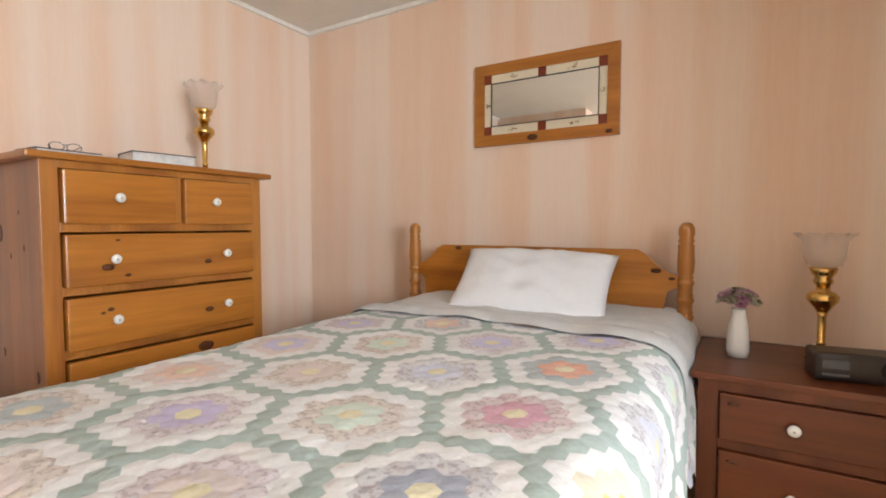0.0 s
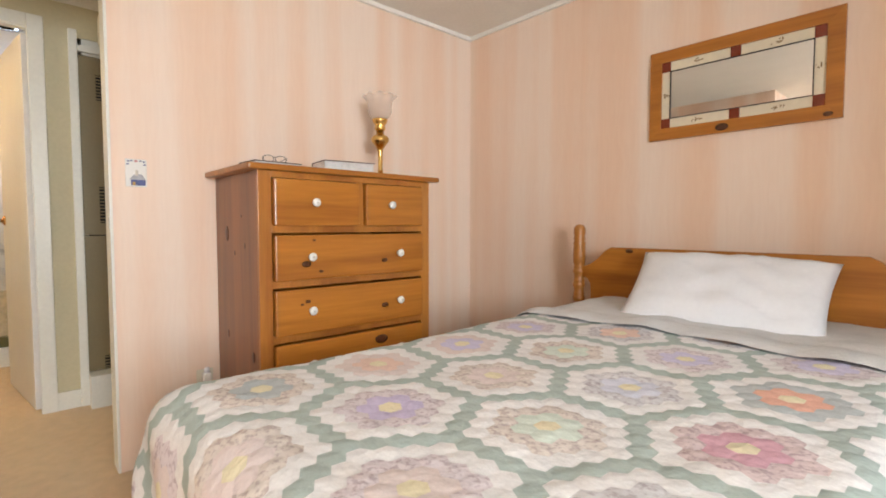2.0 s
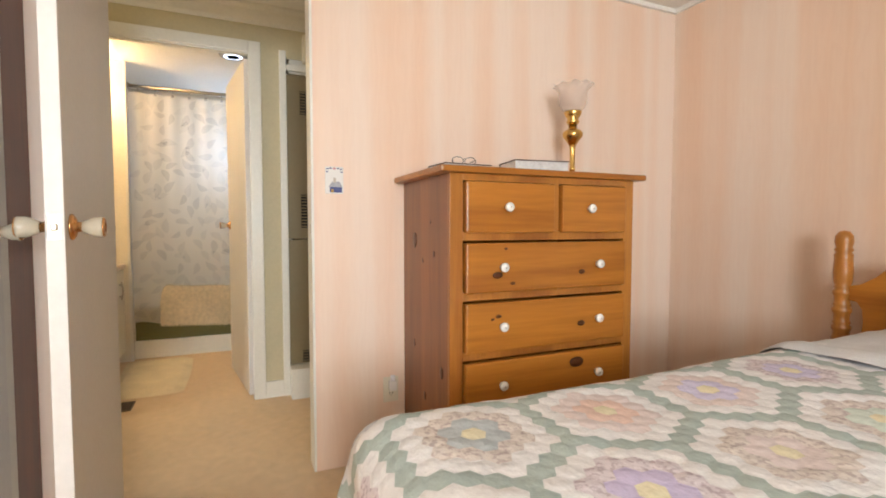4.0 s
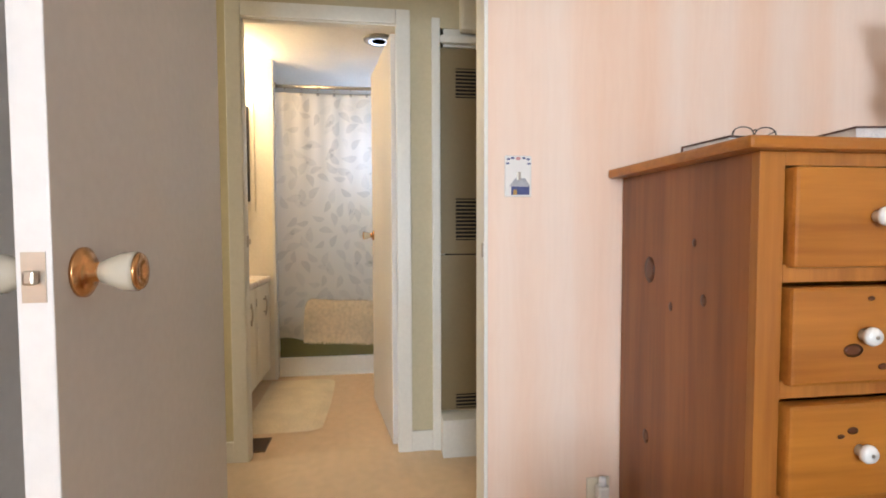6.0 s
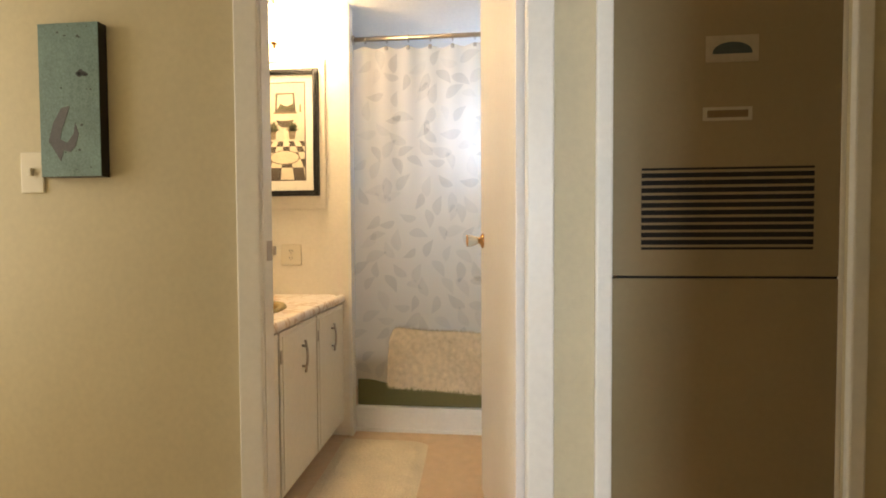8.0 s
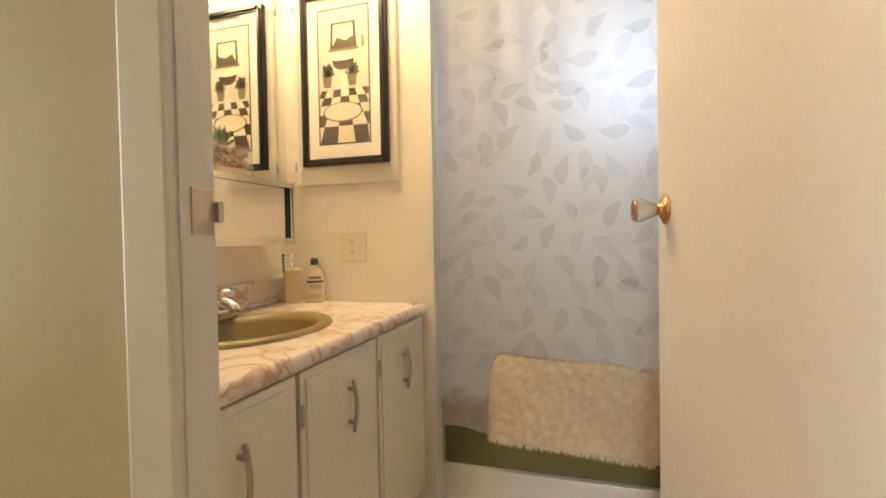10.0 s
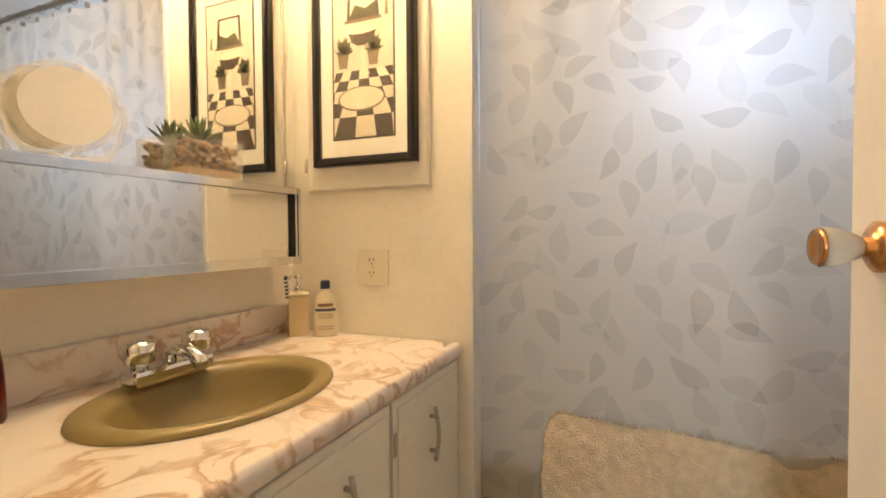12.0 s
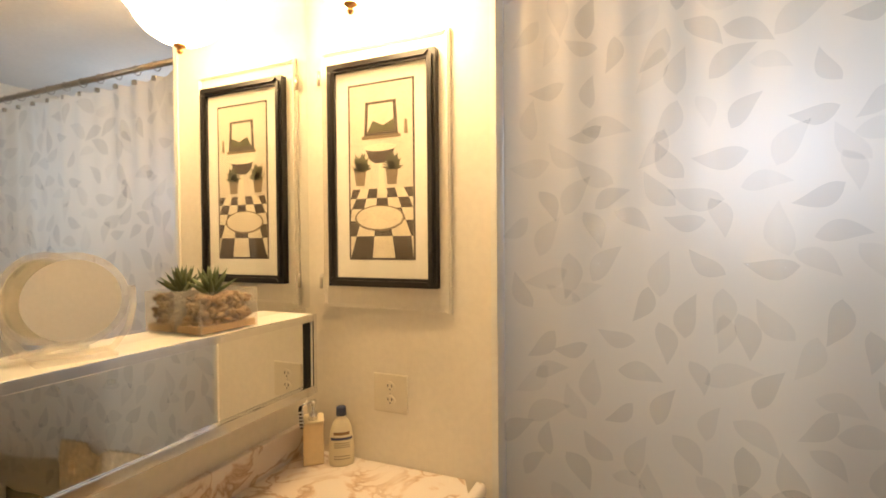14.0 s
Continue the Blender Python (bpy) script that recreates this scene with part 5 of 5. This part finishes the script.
part("bowl", sink_bowl(), OLIVE, sink, "", True)
part("drain", lathe([(0, -0.137), (0.022, -0.137), (0.020, -0.133), (0, -0.134)], (0, 0.03, 0), "Z", 18), CHROME, sink, "", True)
fa = thing("faucet", (SX - 0.005, -1.212, VZ + 0.013), "chrome two-handle faucet on the sink", "faucet")
fa.scale = (1.15, 1.15, 1.2)
part("base", boxes((-0.080, -0.024, 0, 0.080, 0.024, 0.028), bevel=0.008), CHROME, fa, "", True)
part("spout", tube([(0, 0, 0.02), (0, 0.004, 0.045), (0, 0.025, 0.052), (0, 0.06, 0.046), (0, 0.080, 0.036), (0, 0.083, 0.026)], 0.0125, 14), CHROME, fa, "", True)
for x in (-0.058, 0.058):
    part("handle", lathe([(0, 0.028), (0.015, 0.028), (0.015, 0.034), (0.024, 0.040), (0.027, 0.068), (0.022, 0.074), (0, 0.075)], (x, 0, 0), "Z", 8), CHROME, fa, "fluted chrome handle", True)

# ---- mirrors over the vanity ----
bmir = thing("vanity_mirror", (-4.25, BY0, 1.21), "large frameless wall mirror above the vanity", "mirror")
part("glass", boxes((-4.855, BY0 + 0.024, 1.217, -3.70, BY0 + 0.029, 2.285)), MIRROR, bmir)
part("backing", boxes((-4.857, BY0 + 0.001, 1.217, -3.70, BY0 + 0.0238, 2.285)), BATHWALL, bmir)
KX0, KX1, KY, KZ0, KZ1 = -4.752, -3.70, -1.243, 0.990, 1.216
mc = thing("mirror_cabinet", (-4.23, -1.3, KZ0), "low chrome cabinet with sliding mirror doors above the sink", "cabinet")
part("top", boxes((KX0, BY0 + 0.001, KZ1 - 0.012, KX1, KY, KZ1), bevel=0.002), WHITE, mc, "white top shelf")
part("bottom", boxes((KX0, BY0 + 0.001, KZ0, KX1, KY, KZ0 + 0.022), bevel=0.003), CHROME, mc)
part("side", boxes((KX0, BY0 + 0.001, KZ0 + 0.022, KX0 + 0.012, KY, KZ1 - 0.012)), WHITE, mc)
part("dark_gap", boxes((KX0 + 0.012, KY - 0.016, KZ0 + 0.022, KX0 + 0.036, KY - 0.004, KZ1 - 0.014)), DARKGAP, mc, "dark open end")
part("back", boxes((KX0 + 0.012, BY0 + 0.001, KZ0 + 0.022, KX1, BY0 + 0.006, KZ1 - 0.012)), BLACK, mc)
part("top_track", boxes((KX0, KY, KZ1 - 0.02, KX1, KY + 0.005, KZ1), bevel=0.001), CHROME, mc, "chrome track")
part("bottom_track", boxes((KX0, KY, KZ0 - 0.002, KX1, KY + 0.006, KZ0 + 0.022), bevel=0.001), CHROME, mc, "chrome track")
part("end_trim", boxes((KX0 - 0.004, KY - 0.002, KZ0, KX0 + 0.010, KY + 0.006, KZ1)), CHROME, mc)
part("sliding_door", boxes((KX0 + 0.03, KY - 0.012, KZ0 + 0.022, -4.30, KY - 0.008, KZ1 - 0.014)), MIRROR, mc, "sliding mirror")
part("sliding_door", boxes((-4.325, KY - 0.006, KZ0 + 0.022, KX1, KY - 0.002, KZ1 - 0.014)), MIRROR, mc, "sliding mirror")

# ---- picture and panel ----
pn = thing("wall_cabinet_door", (PX, -1.07, 1.22), "cream raised-moulding cabinet door set in the wall", "cabinet door")
part("panel", boxes((PX, -1.29, 1.222, PX + 0.008, -0.862, 2.005)), BATHWALL, pn)


def moulding(y0, y1, z0, z1, x0, x1, w, parent, mat, name):
    for out in ([(y0, z0), (y1, z0), (y1 - w, z0 + w), (y0 + w, z0 + w)], [(y0, z1), (y1, z1), (y1 - w, z1 - w), (y0 + w, z1 - w)], [(y0, z0), (y0, z1), (y0 + w, z1 - w), (y0 + w, z0 + w)], [(y1, z0), (y1, z1), (y1 - w, z1 - w), (y1 - w, z0 + w)]):
        bm = prism(out, x0, x1, "YZ")
        bmesh.ops.bevel(bm, geom=[e for e in bm.edges if all(v.co.x > x1 - 1e-4 for v in e.verts)], offset=min(w, x1 - x0) * 0.3, segments=2, affect="EDGES")
        part(name, bm, mat, parent)


moulding(-1.292, -0.858, 1.218, 2.009, PX, PX + 0.016, 0.014, pn, BATHWALL, "moulding")
for z in (1.30, 1.93):
    part("hinge", lathe([(0.005, -0.022), (0.005, 0.022)], (PX + 0.012, -1.298, z), "Z", 10), NICKEL, pn)
pc = thing("framed_picture", (PX + 0.02, -1.073, 1.29), "black framed sepia bathroom print with checkered floor", "picture")
QX = PX + 0.0085
moulding(-1.253, -0.893, 1.29, 1.955, QX, QX + 0.032, 0.026, pc, BLACK, "frame_rail")
part("mat_board", boxes((QX, -1.227, 1.316, QX + 0.012, -0.919, 1.929)), plain("cream_mat", (0.82, 0.78, 0.68), 0.7, vary=0.03, bump=0.1), pc, "cream mat")
SEPIA = {k: plain("print_" + k, c, 0.6, vary=0.16, scale=50, bump=0) for k, c in (("paper", (0.66, 0.54, 0.38)), ("ink", (0.075, 0.05, 0.03)), ("tone", (0.22, 0.16, 0.09)), ("light", (0.78, 0.68, 0.50)), ("leaf", (0.085, 0.08, 0.03)), ("wall", (0.68, 0.59, 0.45)))}
A0, A1, C0, C1 = -1.178, -0.968, 1.375, 1.882
part("print_border", boxes((QX + 0.012, A0 - 0.006, C0 - 0.006, QX + 0.0125, A1 + 0.006, C1 + 0.006)), SEPIA["ink"], pc)
part("print_paper", boxes((QX + 0.0125, A0, C0, QX + 0.013, A1, C1)), SEPIA["wall"], pc)


def inked(outline, tone, k, name):
    """A flat printed shape; outline in shares of the print's width and height."""
    pts = [(A0 + (A1 - A0) * a, C0 + (C1 - C0) * b) for a, b in outline]
    part(name, prism(pts, QX + 0.0131 + 0.0002 * k, QX + 0.0132 + 0.0002 * k, "YZ"), SEPIA[tone], pc)


fl = 0.40
inked([(0, 0), (1, 0), (1, fl), (0, fl)], "light", 0, "printed_floor")
rows = [0.0, 0.125, 0.215, 0.285, 0.345, 0.40]


def floor_x(a, b):
    """A floor line: evenly spaced at the front edge, drawn together towards the back."""
    return 0.5 + (a - 0.5) * (1 - 0.62 * b / 0.40)


for i in range(5):
    for j in range(-2, 6):
        if (i + j) % 2:
            continue
        q = [(floor_x(0.0 + j * 0.36, rows[i]), rows[i]), (floor_x(0.36 + j * 0.36, rows[i]), rows[i]), (floor_x(0.36 + j * 0.36, rows[i + 1]), rows[i + 1]), (floor_x(j * 0.36, rows[i + 1]), rows[i + 1])]
        q = [(min(1, max(0, a)), b) for a, b in q]
        if q[1][0] - q[0][0] > 0.01 or q[2][0] - q[3][0] > 0.01:
            inked([p for n_, p in enumerate(q) if p not in q[:n_]], "ink", 1, "printed_tile")
inked(ellipse(0.47, 0.23, 0.40, 0.075), "tone", 2, "printed_rug_edge")
inked(ellipse(0.47, 0.232, 0.37, 0.066), "light", 3, "printed_rug")
inked([(0.45, 0.37), (0.62, 0.37), (0.56, 0.42), (0.55, 0.56), (0.47, 0.56), (0.47, 0.42)], "light", 4, "printed_pedestal")
inked([(0.26, 0.63), (0.74, 0.63), (0.66, 0.57), (0.55, 0.545), (0.42, 0.545), (0.32, 0.57)], "ink", 5, "printed_basin")
inked(ellipse(0.5, 0.635, 0.26, 0.022), "light", 6, "printed_basin_rim")
inked([(0.24, 0.70), (0.78, 0.70), (0.75, 0.90), (0.26, 0.90)], "ink", 2, "printed_window_frame")
inked([(0.29, 0.725), (0.72, 0.725), (0.70, 0.885), (0.31, 0.885)], "wall", 3, "printed_window_pane")
inked([(0.29, 0.725), (0.72, 0.725), (0.71, 0.79), (0.55, 0.76), (0.38, 0.79)], "leaf", 4, "printed_garden")
inked([(0.20, 0.685), (0.82, 0.685), (0.82, 0.705), (0.20, 0.705)], "tone", 4, "printed_sill")
inked([(0.87, 0.70), (0.93, 0.70), (0.92, 0.78), (0.88, 0.78)], "tone", 1, "printed_towel")
for cx, w_ in ((0.17, 0.15), (0.68, 0.13)):
    inked([(cx - 0.10, 0.51), (cx + 0.10, 0.51), (cx + 0.07, 0.42), (cx - 0.07, 0.42)], "tone", 5, "printed_pot")
    for k in range(30):
        a = 0.1 + 2.95 * (k % 15) / 14
        r = rt.uniform(0.75, 1.1) if k < 15 else rt.uniform(0.4, 0.7)
        tx, ty = cx + w_ * 1.2 * r * math.cos(a), 0.51 + 0.10 * r * math.sin(a)
        inked([(cx - 0.012, 0.505), (0.5 * (cx + tx) - 0.035, 0.5 * (0.51 + ty) + 0.010), (tx, ty), (0.5 * (cx + tx) + 0.035, 0.5 * (0.51 + ty) - 0.010)], "leaf", 6 + k % 3, "printed_leaf")
part("glazing", boxes((QX + 0.0165, -1.226, 1.317, QX + 0.0185, -0.920, 1.928)), GLASS, pc, "clear picture glass").visible_shadow = False

# ---- lamp and fan ----
lt = thing("ceiling_bowl_light", (-4.65, -1.037, 2.29), "lit alabaster bowl ceiling light with a brass finial", "ceiling light")
prof = [(0.006, -0.272), (0.03, -0.270), (0.062, -0.258), (0.095, -0.236), (0.120, -0.205), (0.133, -0.178), (0.146, -0.165), (0.150, -0.158), (0.144, -0.158), (0.128, -0.172), (0.0, -0.180)]
part("bowl", lathe(prof, (0, 0, 0), "Z", 40), GLOW, lt, "glowing alabaster glass bowl", True)
part("finial", lathe([(0, -0.302), (0.006, -0.300), (0.009, -0.292), (0.006, -0.285), (0.014, -0.281), (0.020, -0.276), (0.016, -0.2722), (0, -0.2722)], (0, 0, 0), "Z", 18), COPPER, lt, "brass finial", True)
part("canopy", lathe([(0, -0.035), (0.02, -0.034), (0.055, -0.02), (0.062, 0.0), (0, 0.0)], (0, 0, 0), "Z", 24), COPPER, lt, "", True)
part("stem", lathe([(0.007, -0.182), (0.007, -0.034)], (0, 0, 0), "Z", 10), COPPER, lt, "", True)
for k in range(3):
    a = 2 * math.pi * k / 3 + 0.3
    part("arm", tube([(0.007 * math.cos(a), 0.007 * math.sin(a), -0.09), (0.10 * math.cos(a), 0.10 * math.sin(a), -0.11), (0.155 * math.cos(a), 0.155 * math.sin(a), -0.155)], 0.004, 8), COPPER, lt, "", True)
fan = thing("ceiling_fan_vent", (-4.40, 0.02, 2.29), "round metal exhaust vent in the bathroom ceiling", "vent")
fan.scale = (0.75, 0.75, 1)
part("ring", lathe([(0.10, -0.001), (0.13, -0.001), (0.13, -0.006), (0.115, -0.016), (0.10, -0.014)], (0, 0, 0), "Z", 32), plain("fan_ring_metal", (0.40, 0.38, 0.35), 0.45, 0.3, bump=0), fan, "", True)
part("grille", lathe([(0, -0.004), (0.099, -0.004), (0.099, -0.008), (0, -0.012)], (0, 0, 0), "Z", 32), plain("fan_grey", (0.12, 0.11, 0.10), 0.5, bump=0), fan, "", True)
for r in (0.03, 0.055, 0.08):
    part("grille_ring", lathe([(r, -0.013), (r + 0.006, -0.013), (r + 0.006, -0.017), (r, -0.017)], (0, 0, 0), "Z", 28), CHROME, fan, "", True)

# ---- things on the vanity ----
om = thing("oval_vanity_mirror", (-4.155, -1.298, KZ1), "clear acrylic oval tabletop mirror on the shelf", "mirror", "", -16)
ov = ellipse(0, 0.106, 0.088, 0.086, 40)
part("rim", prism(ov, -0.008, 0.004, "XZ"), ACRYL, om, "clear acrylic rim", True)
part("glass", prism(ellipse(0, 0.106, 0.074, 0.073, 40), 0.0042, 0.0065, "XZ"), MIRROR, om, "", True)
part("yoke", tube([(-0.093, 0, 0.125), (-0.096, 0, 0.09), (-0.085, 0, 0.045), (-0.06, 0, 0.012), (0, 0, 0.008), (0.06, 0, 0.012), (0.085, 0, 0.045), (0.096, 0, 0.09), (0.093, 0, 0.125)], 0.006, 10), ACRYL, om, "clear acrylic stand", True)
part("foot", boxes((-0.06, -0.035, 0, 0.06, 0.035, 0.008), bevel=0.003), ACRYL, om, "", True)
tr_ = thing("terrarium", (-4.462, -1.293, KZ1), "square glass of pebbles with spiky succulents", "planter")
tr_.scale = (1.42, 0.95, 1.02)
gl = bmesh.new()
for r in ((-0.058, -0.045, 0, 0.058, 0.045, 0.004), (-0.058, -0.045, 0.004, 0.058, -0.042, 0.095), (-0.058, 0.042, 0.004, 0.058, 0.045, 0.095), (-0.058, -0.042, 0.004, -0.055, 0.042, 0.095), (0.055, -0.042, 0.004, 0.058, 0.042, 0.095)):
    box(gl, *r)
part("glass_box", gl, THINGLASS, tr_, "clear square glass", True).visible_shadow = False
PEB = [plain("pebble_%d" % k, c, 0.6, vary=0.25, scale=80, bump=0.2) for k, c in enumerate([(0.17, 0.085, 0.03), (0.27, 0.15, 0.06), (0.09, 0.045, 0.02), (0.36, 0.24, 0.12)])]
part("sand", boxes((-0.054, -0.041, 0.0045, 0.054, 0.041, 0.02)), PEB[3], tr_, "", True)
rp = random.Random(21)
pb = bmesh.new()
for k in range(420):
    s = rp.uniform(0.006, 0.011)
    m = Matrix.Translation((rp.uniform(-0.048, 0.048), rp.uniform(-0.035, 0.035), rp.uniform(0.022, 0.082))) @ Euler((rp.random() * 3, rp.random() * 3, 0)).to_matrix().to_4x4() @ Matrix.Diagonal((s, s * 0.8, s * 0.6, 1))
    r = bmesh.ops.create_icosphere(pb, subdivisions=1, radius=1, matrix=m)
    mi = rp.randrange(4)
    for f in {f for v in r["verts"] for f in v.link_faces}:
        f.material_index = mi
part("pebbles", pb, PEB, tr_, "brown pebbles", True)["kind"] = "stuff"
SUCC = plain("succulent_green", (0.10, 0.13, 0.055), 0.5, vary=0.3, bump=0.1)
for k in range(17):
    a, e = 2.4 * k, 0.55 + 0.055 * k
    ln = 0.062 if k < 9 else 0.072
    d = Vector((math.cos(a) * math.cos(e) * 0.75, math.sin(a) * math.cos(e), math.sin(e)))
    bm = lathe([(0.0, 0), (0.004, 0.002), (0.0055, ln * 0.3), (0.003, ln * 0.75), (0.0, ln)], (0, 0, 0), "Z", 6)
    bm.transform(Matrix.Translation((0.012, 0, 0.082)) @ d.to_track_quat("Z", "Y").to_matrix().to_4x4())
    part("leaf", bm, SUCC, tr_, "", True)
lo = thing("lotion_bottle", (-4.815, -1.198, VZ), "cream lotion bottle with a dark blue cap", "bottle", "", 127)


def flat_bottle(prof, depth):
    """A bottle with an oval section."""
    bm = lathe(prof, (0, 0, 0), "Z", 28)
    bm.transform(Matrix.Diagonal((1, depth, 1, 1)))
    return bm


LOT = plain("cream_plastic", (0.74, 0.66, 0.47), 0.35, vary=0.02, bump=0)
part("body", flat_bottle([(0, 0), (0.034, 0), (0.037, 0.006), (0.037, 0.06), (0.033, 0.09), (0.030, 0.11), (0.022, 0.13), (0.012, 0.14), (0.011, 0.146), (0, 0.146)], 0.6), LOT, lo, "", True)
part("cap", flat_bottle([(0, 0.1462), (0.015, 0.1462), (0.0145, 0.168), (0.013, 0.172), (0, 0.172)], 0.9), plain("navy_cap", (0.03, 0.045, 0.10), 0.4, bump=0), lo, "dark blue cap", True)
BLUEBAND = plain("label_navy", (0.06, 0.07, 0.13), 0.4, bump=0)


def band(parent, r, z0, z1, a0, a1, depth, mat, name):
    bm = bmesh.new()
    prev = None
    for k in range(13):
        a = a0 + (a1 - a0) * k / 12
        cur = [bm.verts.new((r * math.cos(a), r * depth * math.sin(a), z)) for z in (z0, z1)]
        if prev:
            bm.faces.new((prev[0], cur[0], cur[1], prev[1])).smooth = True
        prev = cur
    part(name, bm, mat, parent, "", True)


band(lo, 0.0362, 0.078, 0.086, -2.6, -0.55, 0.62, BLUEBAND, "label_band")
band(lo, 0.0345, 0.093, 0.102, -2.3, -0.85, 0.64, plain("label_brown_bar", (0.25, 0.14, 0.07), 0.5, bump=0), "label_name_bar")
for z in (0.068, 0.062, 0.056, 0.03, 0.022):
    band(lo, 0.0378, z, z + 0.003, -2.2, -0.9, 0.62, plain("label_line", (0.40, 0.33, 0.22), 0.5, bump=0), "label_text_line")
cp = thing("soap_dispenser", (-4.80, -1.29, VZ), "champagne square toothbrush holder with chrome pump", "dispenser", "", 40)
CHAMP = plain("champagne_metal", (0.68, 0.56, 0.36), 0.3, 0.7, vary=0.05, bump=0)
part("body", boxes((-0.036, -0.030, 0, 0.036, 0.030, 0.125), bevel=0.004), CHAMP, cp, "", True)
part("rim", boxes((-0.038, -0.032, 0.1252, 0.038, 0.032, 0.130), bevel=0.002), LOT, cp, "", True)
part("pump", lathe([(0, 0.130), (0.014, 0.130), (0.013, 0.15), (0.006, 0.152), (0.006, 0.175), (0.011, 0.177), (0.011, 0.187), (0, 0.188)], (0.012, 0, 0), "Z", 16), CHROME, cp, "chrome pump", True)
part("nozzle", tube([(0.012, 0, 0.183), (0.03, -0.02, 0.186), (0.045, -0.035, 0.180)], 0.004, 8), CHROME, cp, "", True)
tb = thing("hair_comb", (-4.772, -1.30, VZ + 0.10), "black and white striped comb standing in the holder", "comb")
part("handle", boxes((-0.006, -0.003, 0.03, 0.006, 0.003, 0.085), bevel=0.001), BLACK, tb, "", True)
for k in range(5):
    part("stripe", boxes((-0.0062, -0.0035, 0.036 + 0.01 * k, 0.0062, 0.0035, 0.040 + 0.01 * k)), LINEN, tb, "", True)
for o in list(tb.children):
    o.matrix_local = pose(0.02, 0.012, -0.01, 0, 22, 30) @ Matrix.Diagonal((1.5, 1.5, 1.25, 1))
rs = thing("hand_soap", (-4.005, -1.29, VZ), "red liquid hand soap pump bottle", "soap bottle", "", 154)
REDP = plain("red_plastic", (0.22, 0.010, 0.012), 0.3, bump=0)
part("bottle", flat_bottle([(0, 0), (0.032, 0), (0.035, 0.008), (0.034, 0.06), (0.032, 0.10), (0.028, 0.125), (0.016, 0.138), (0.013, 0.142), (0, 0.142)], 0.65), plain("red_gel", (0.13, 0.007, 0.010), 0.12, bump=0, Transmission_Weight=0.4), rs, "", True)
part("collar", lathe([(0, 0.1422), (0.016, 0.1422), (0.015, 0.165), (0.007, 0.168), (0.006, 0.192), (0, 0.192)], (0, 0, 0), "Z", 18), REDP, rs, "", True)
part("nozzle", boxes((-0.012, -0.035, 0.192, 0.012, 0.012, 0.201), bevel=0.003), REDP, rs, "", True)
band(rs, 0.0355, 0.035, 0.085, -2.3, -0.8, 0.67, plain("soap_label", (0.42, 0.25, 0.26), 0.4, bump=0), "label_panel")
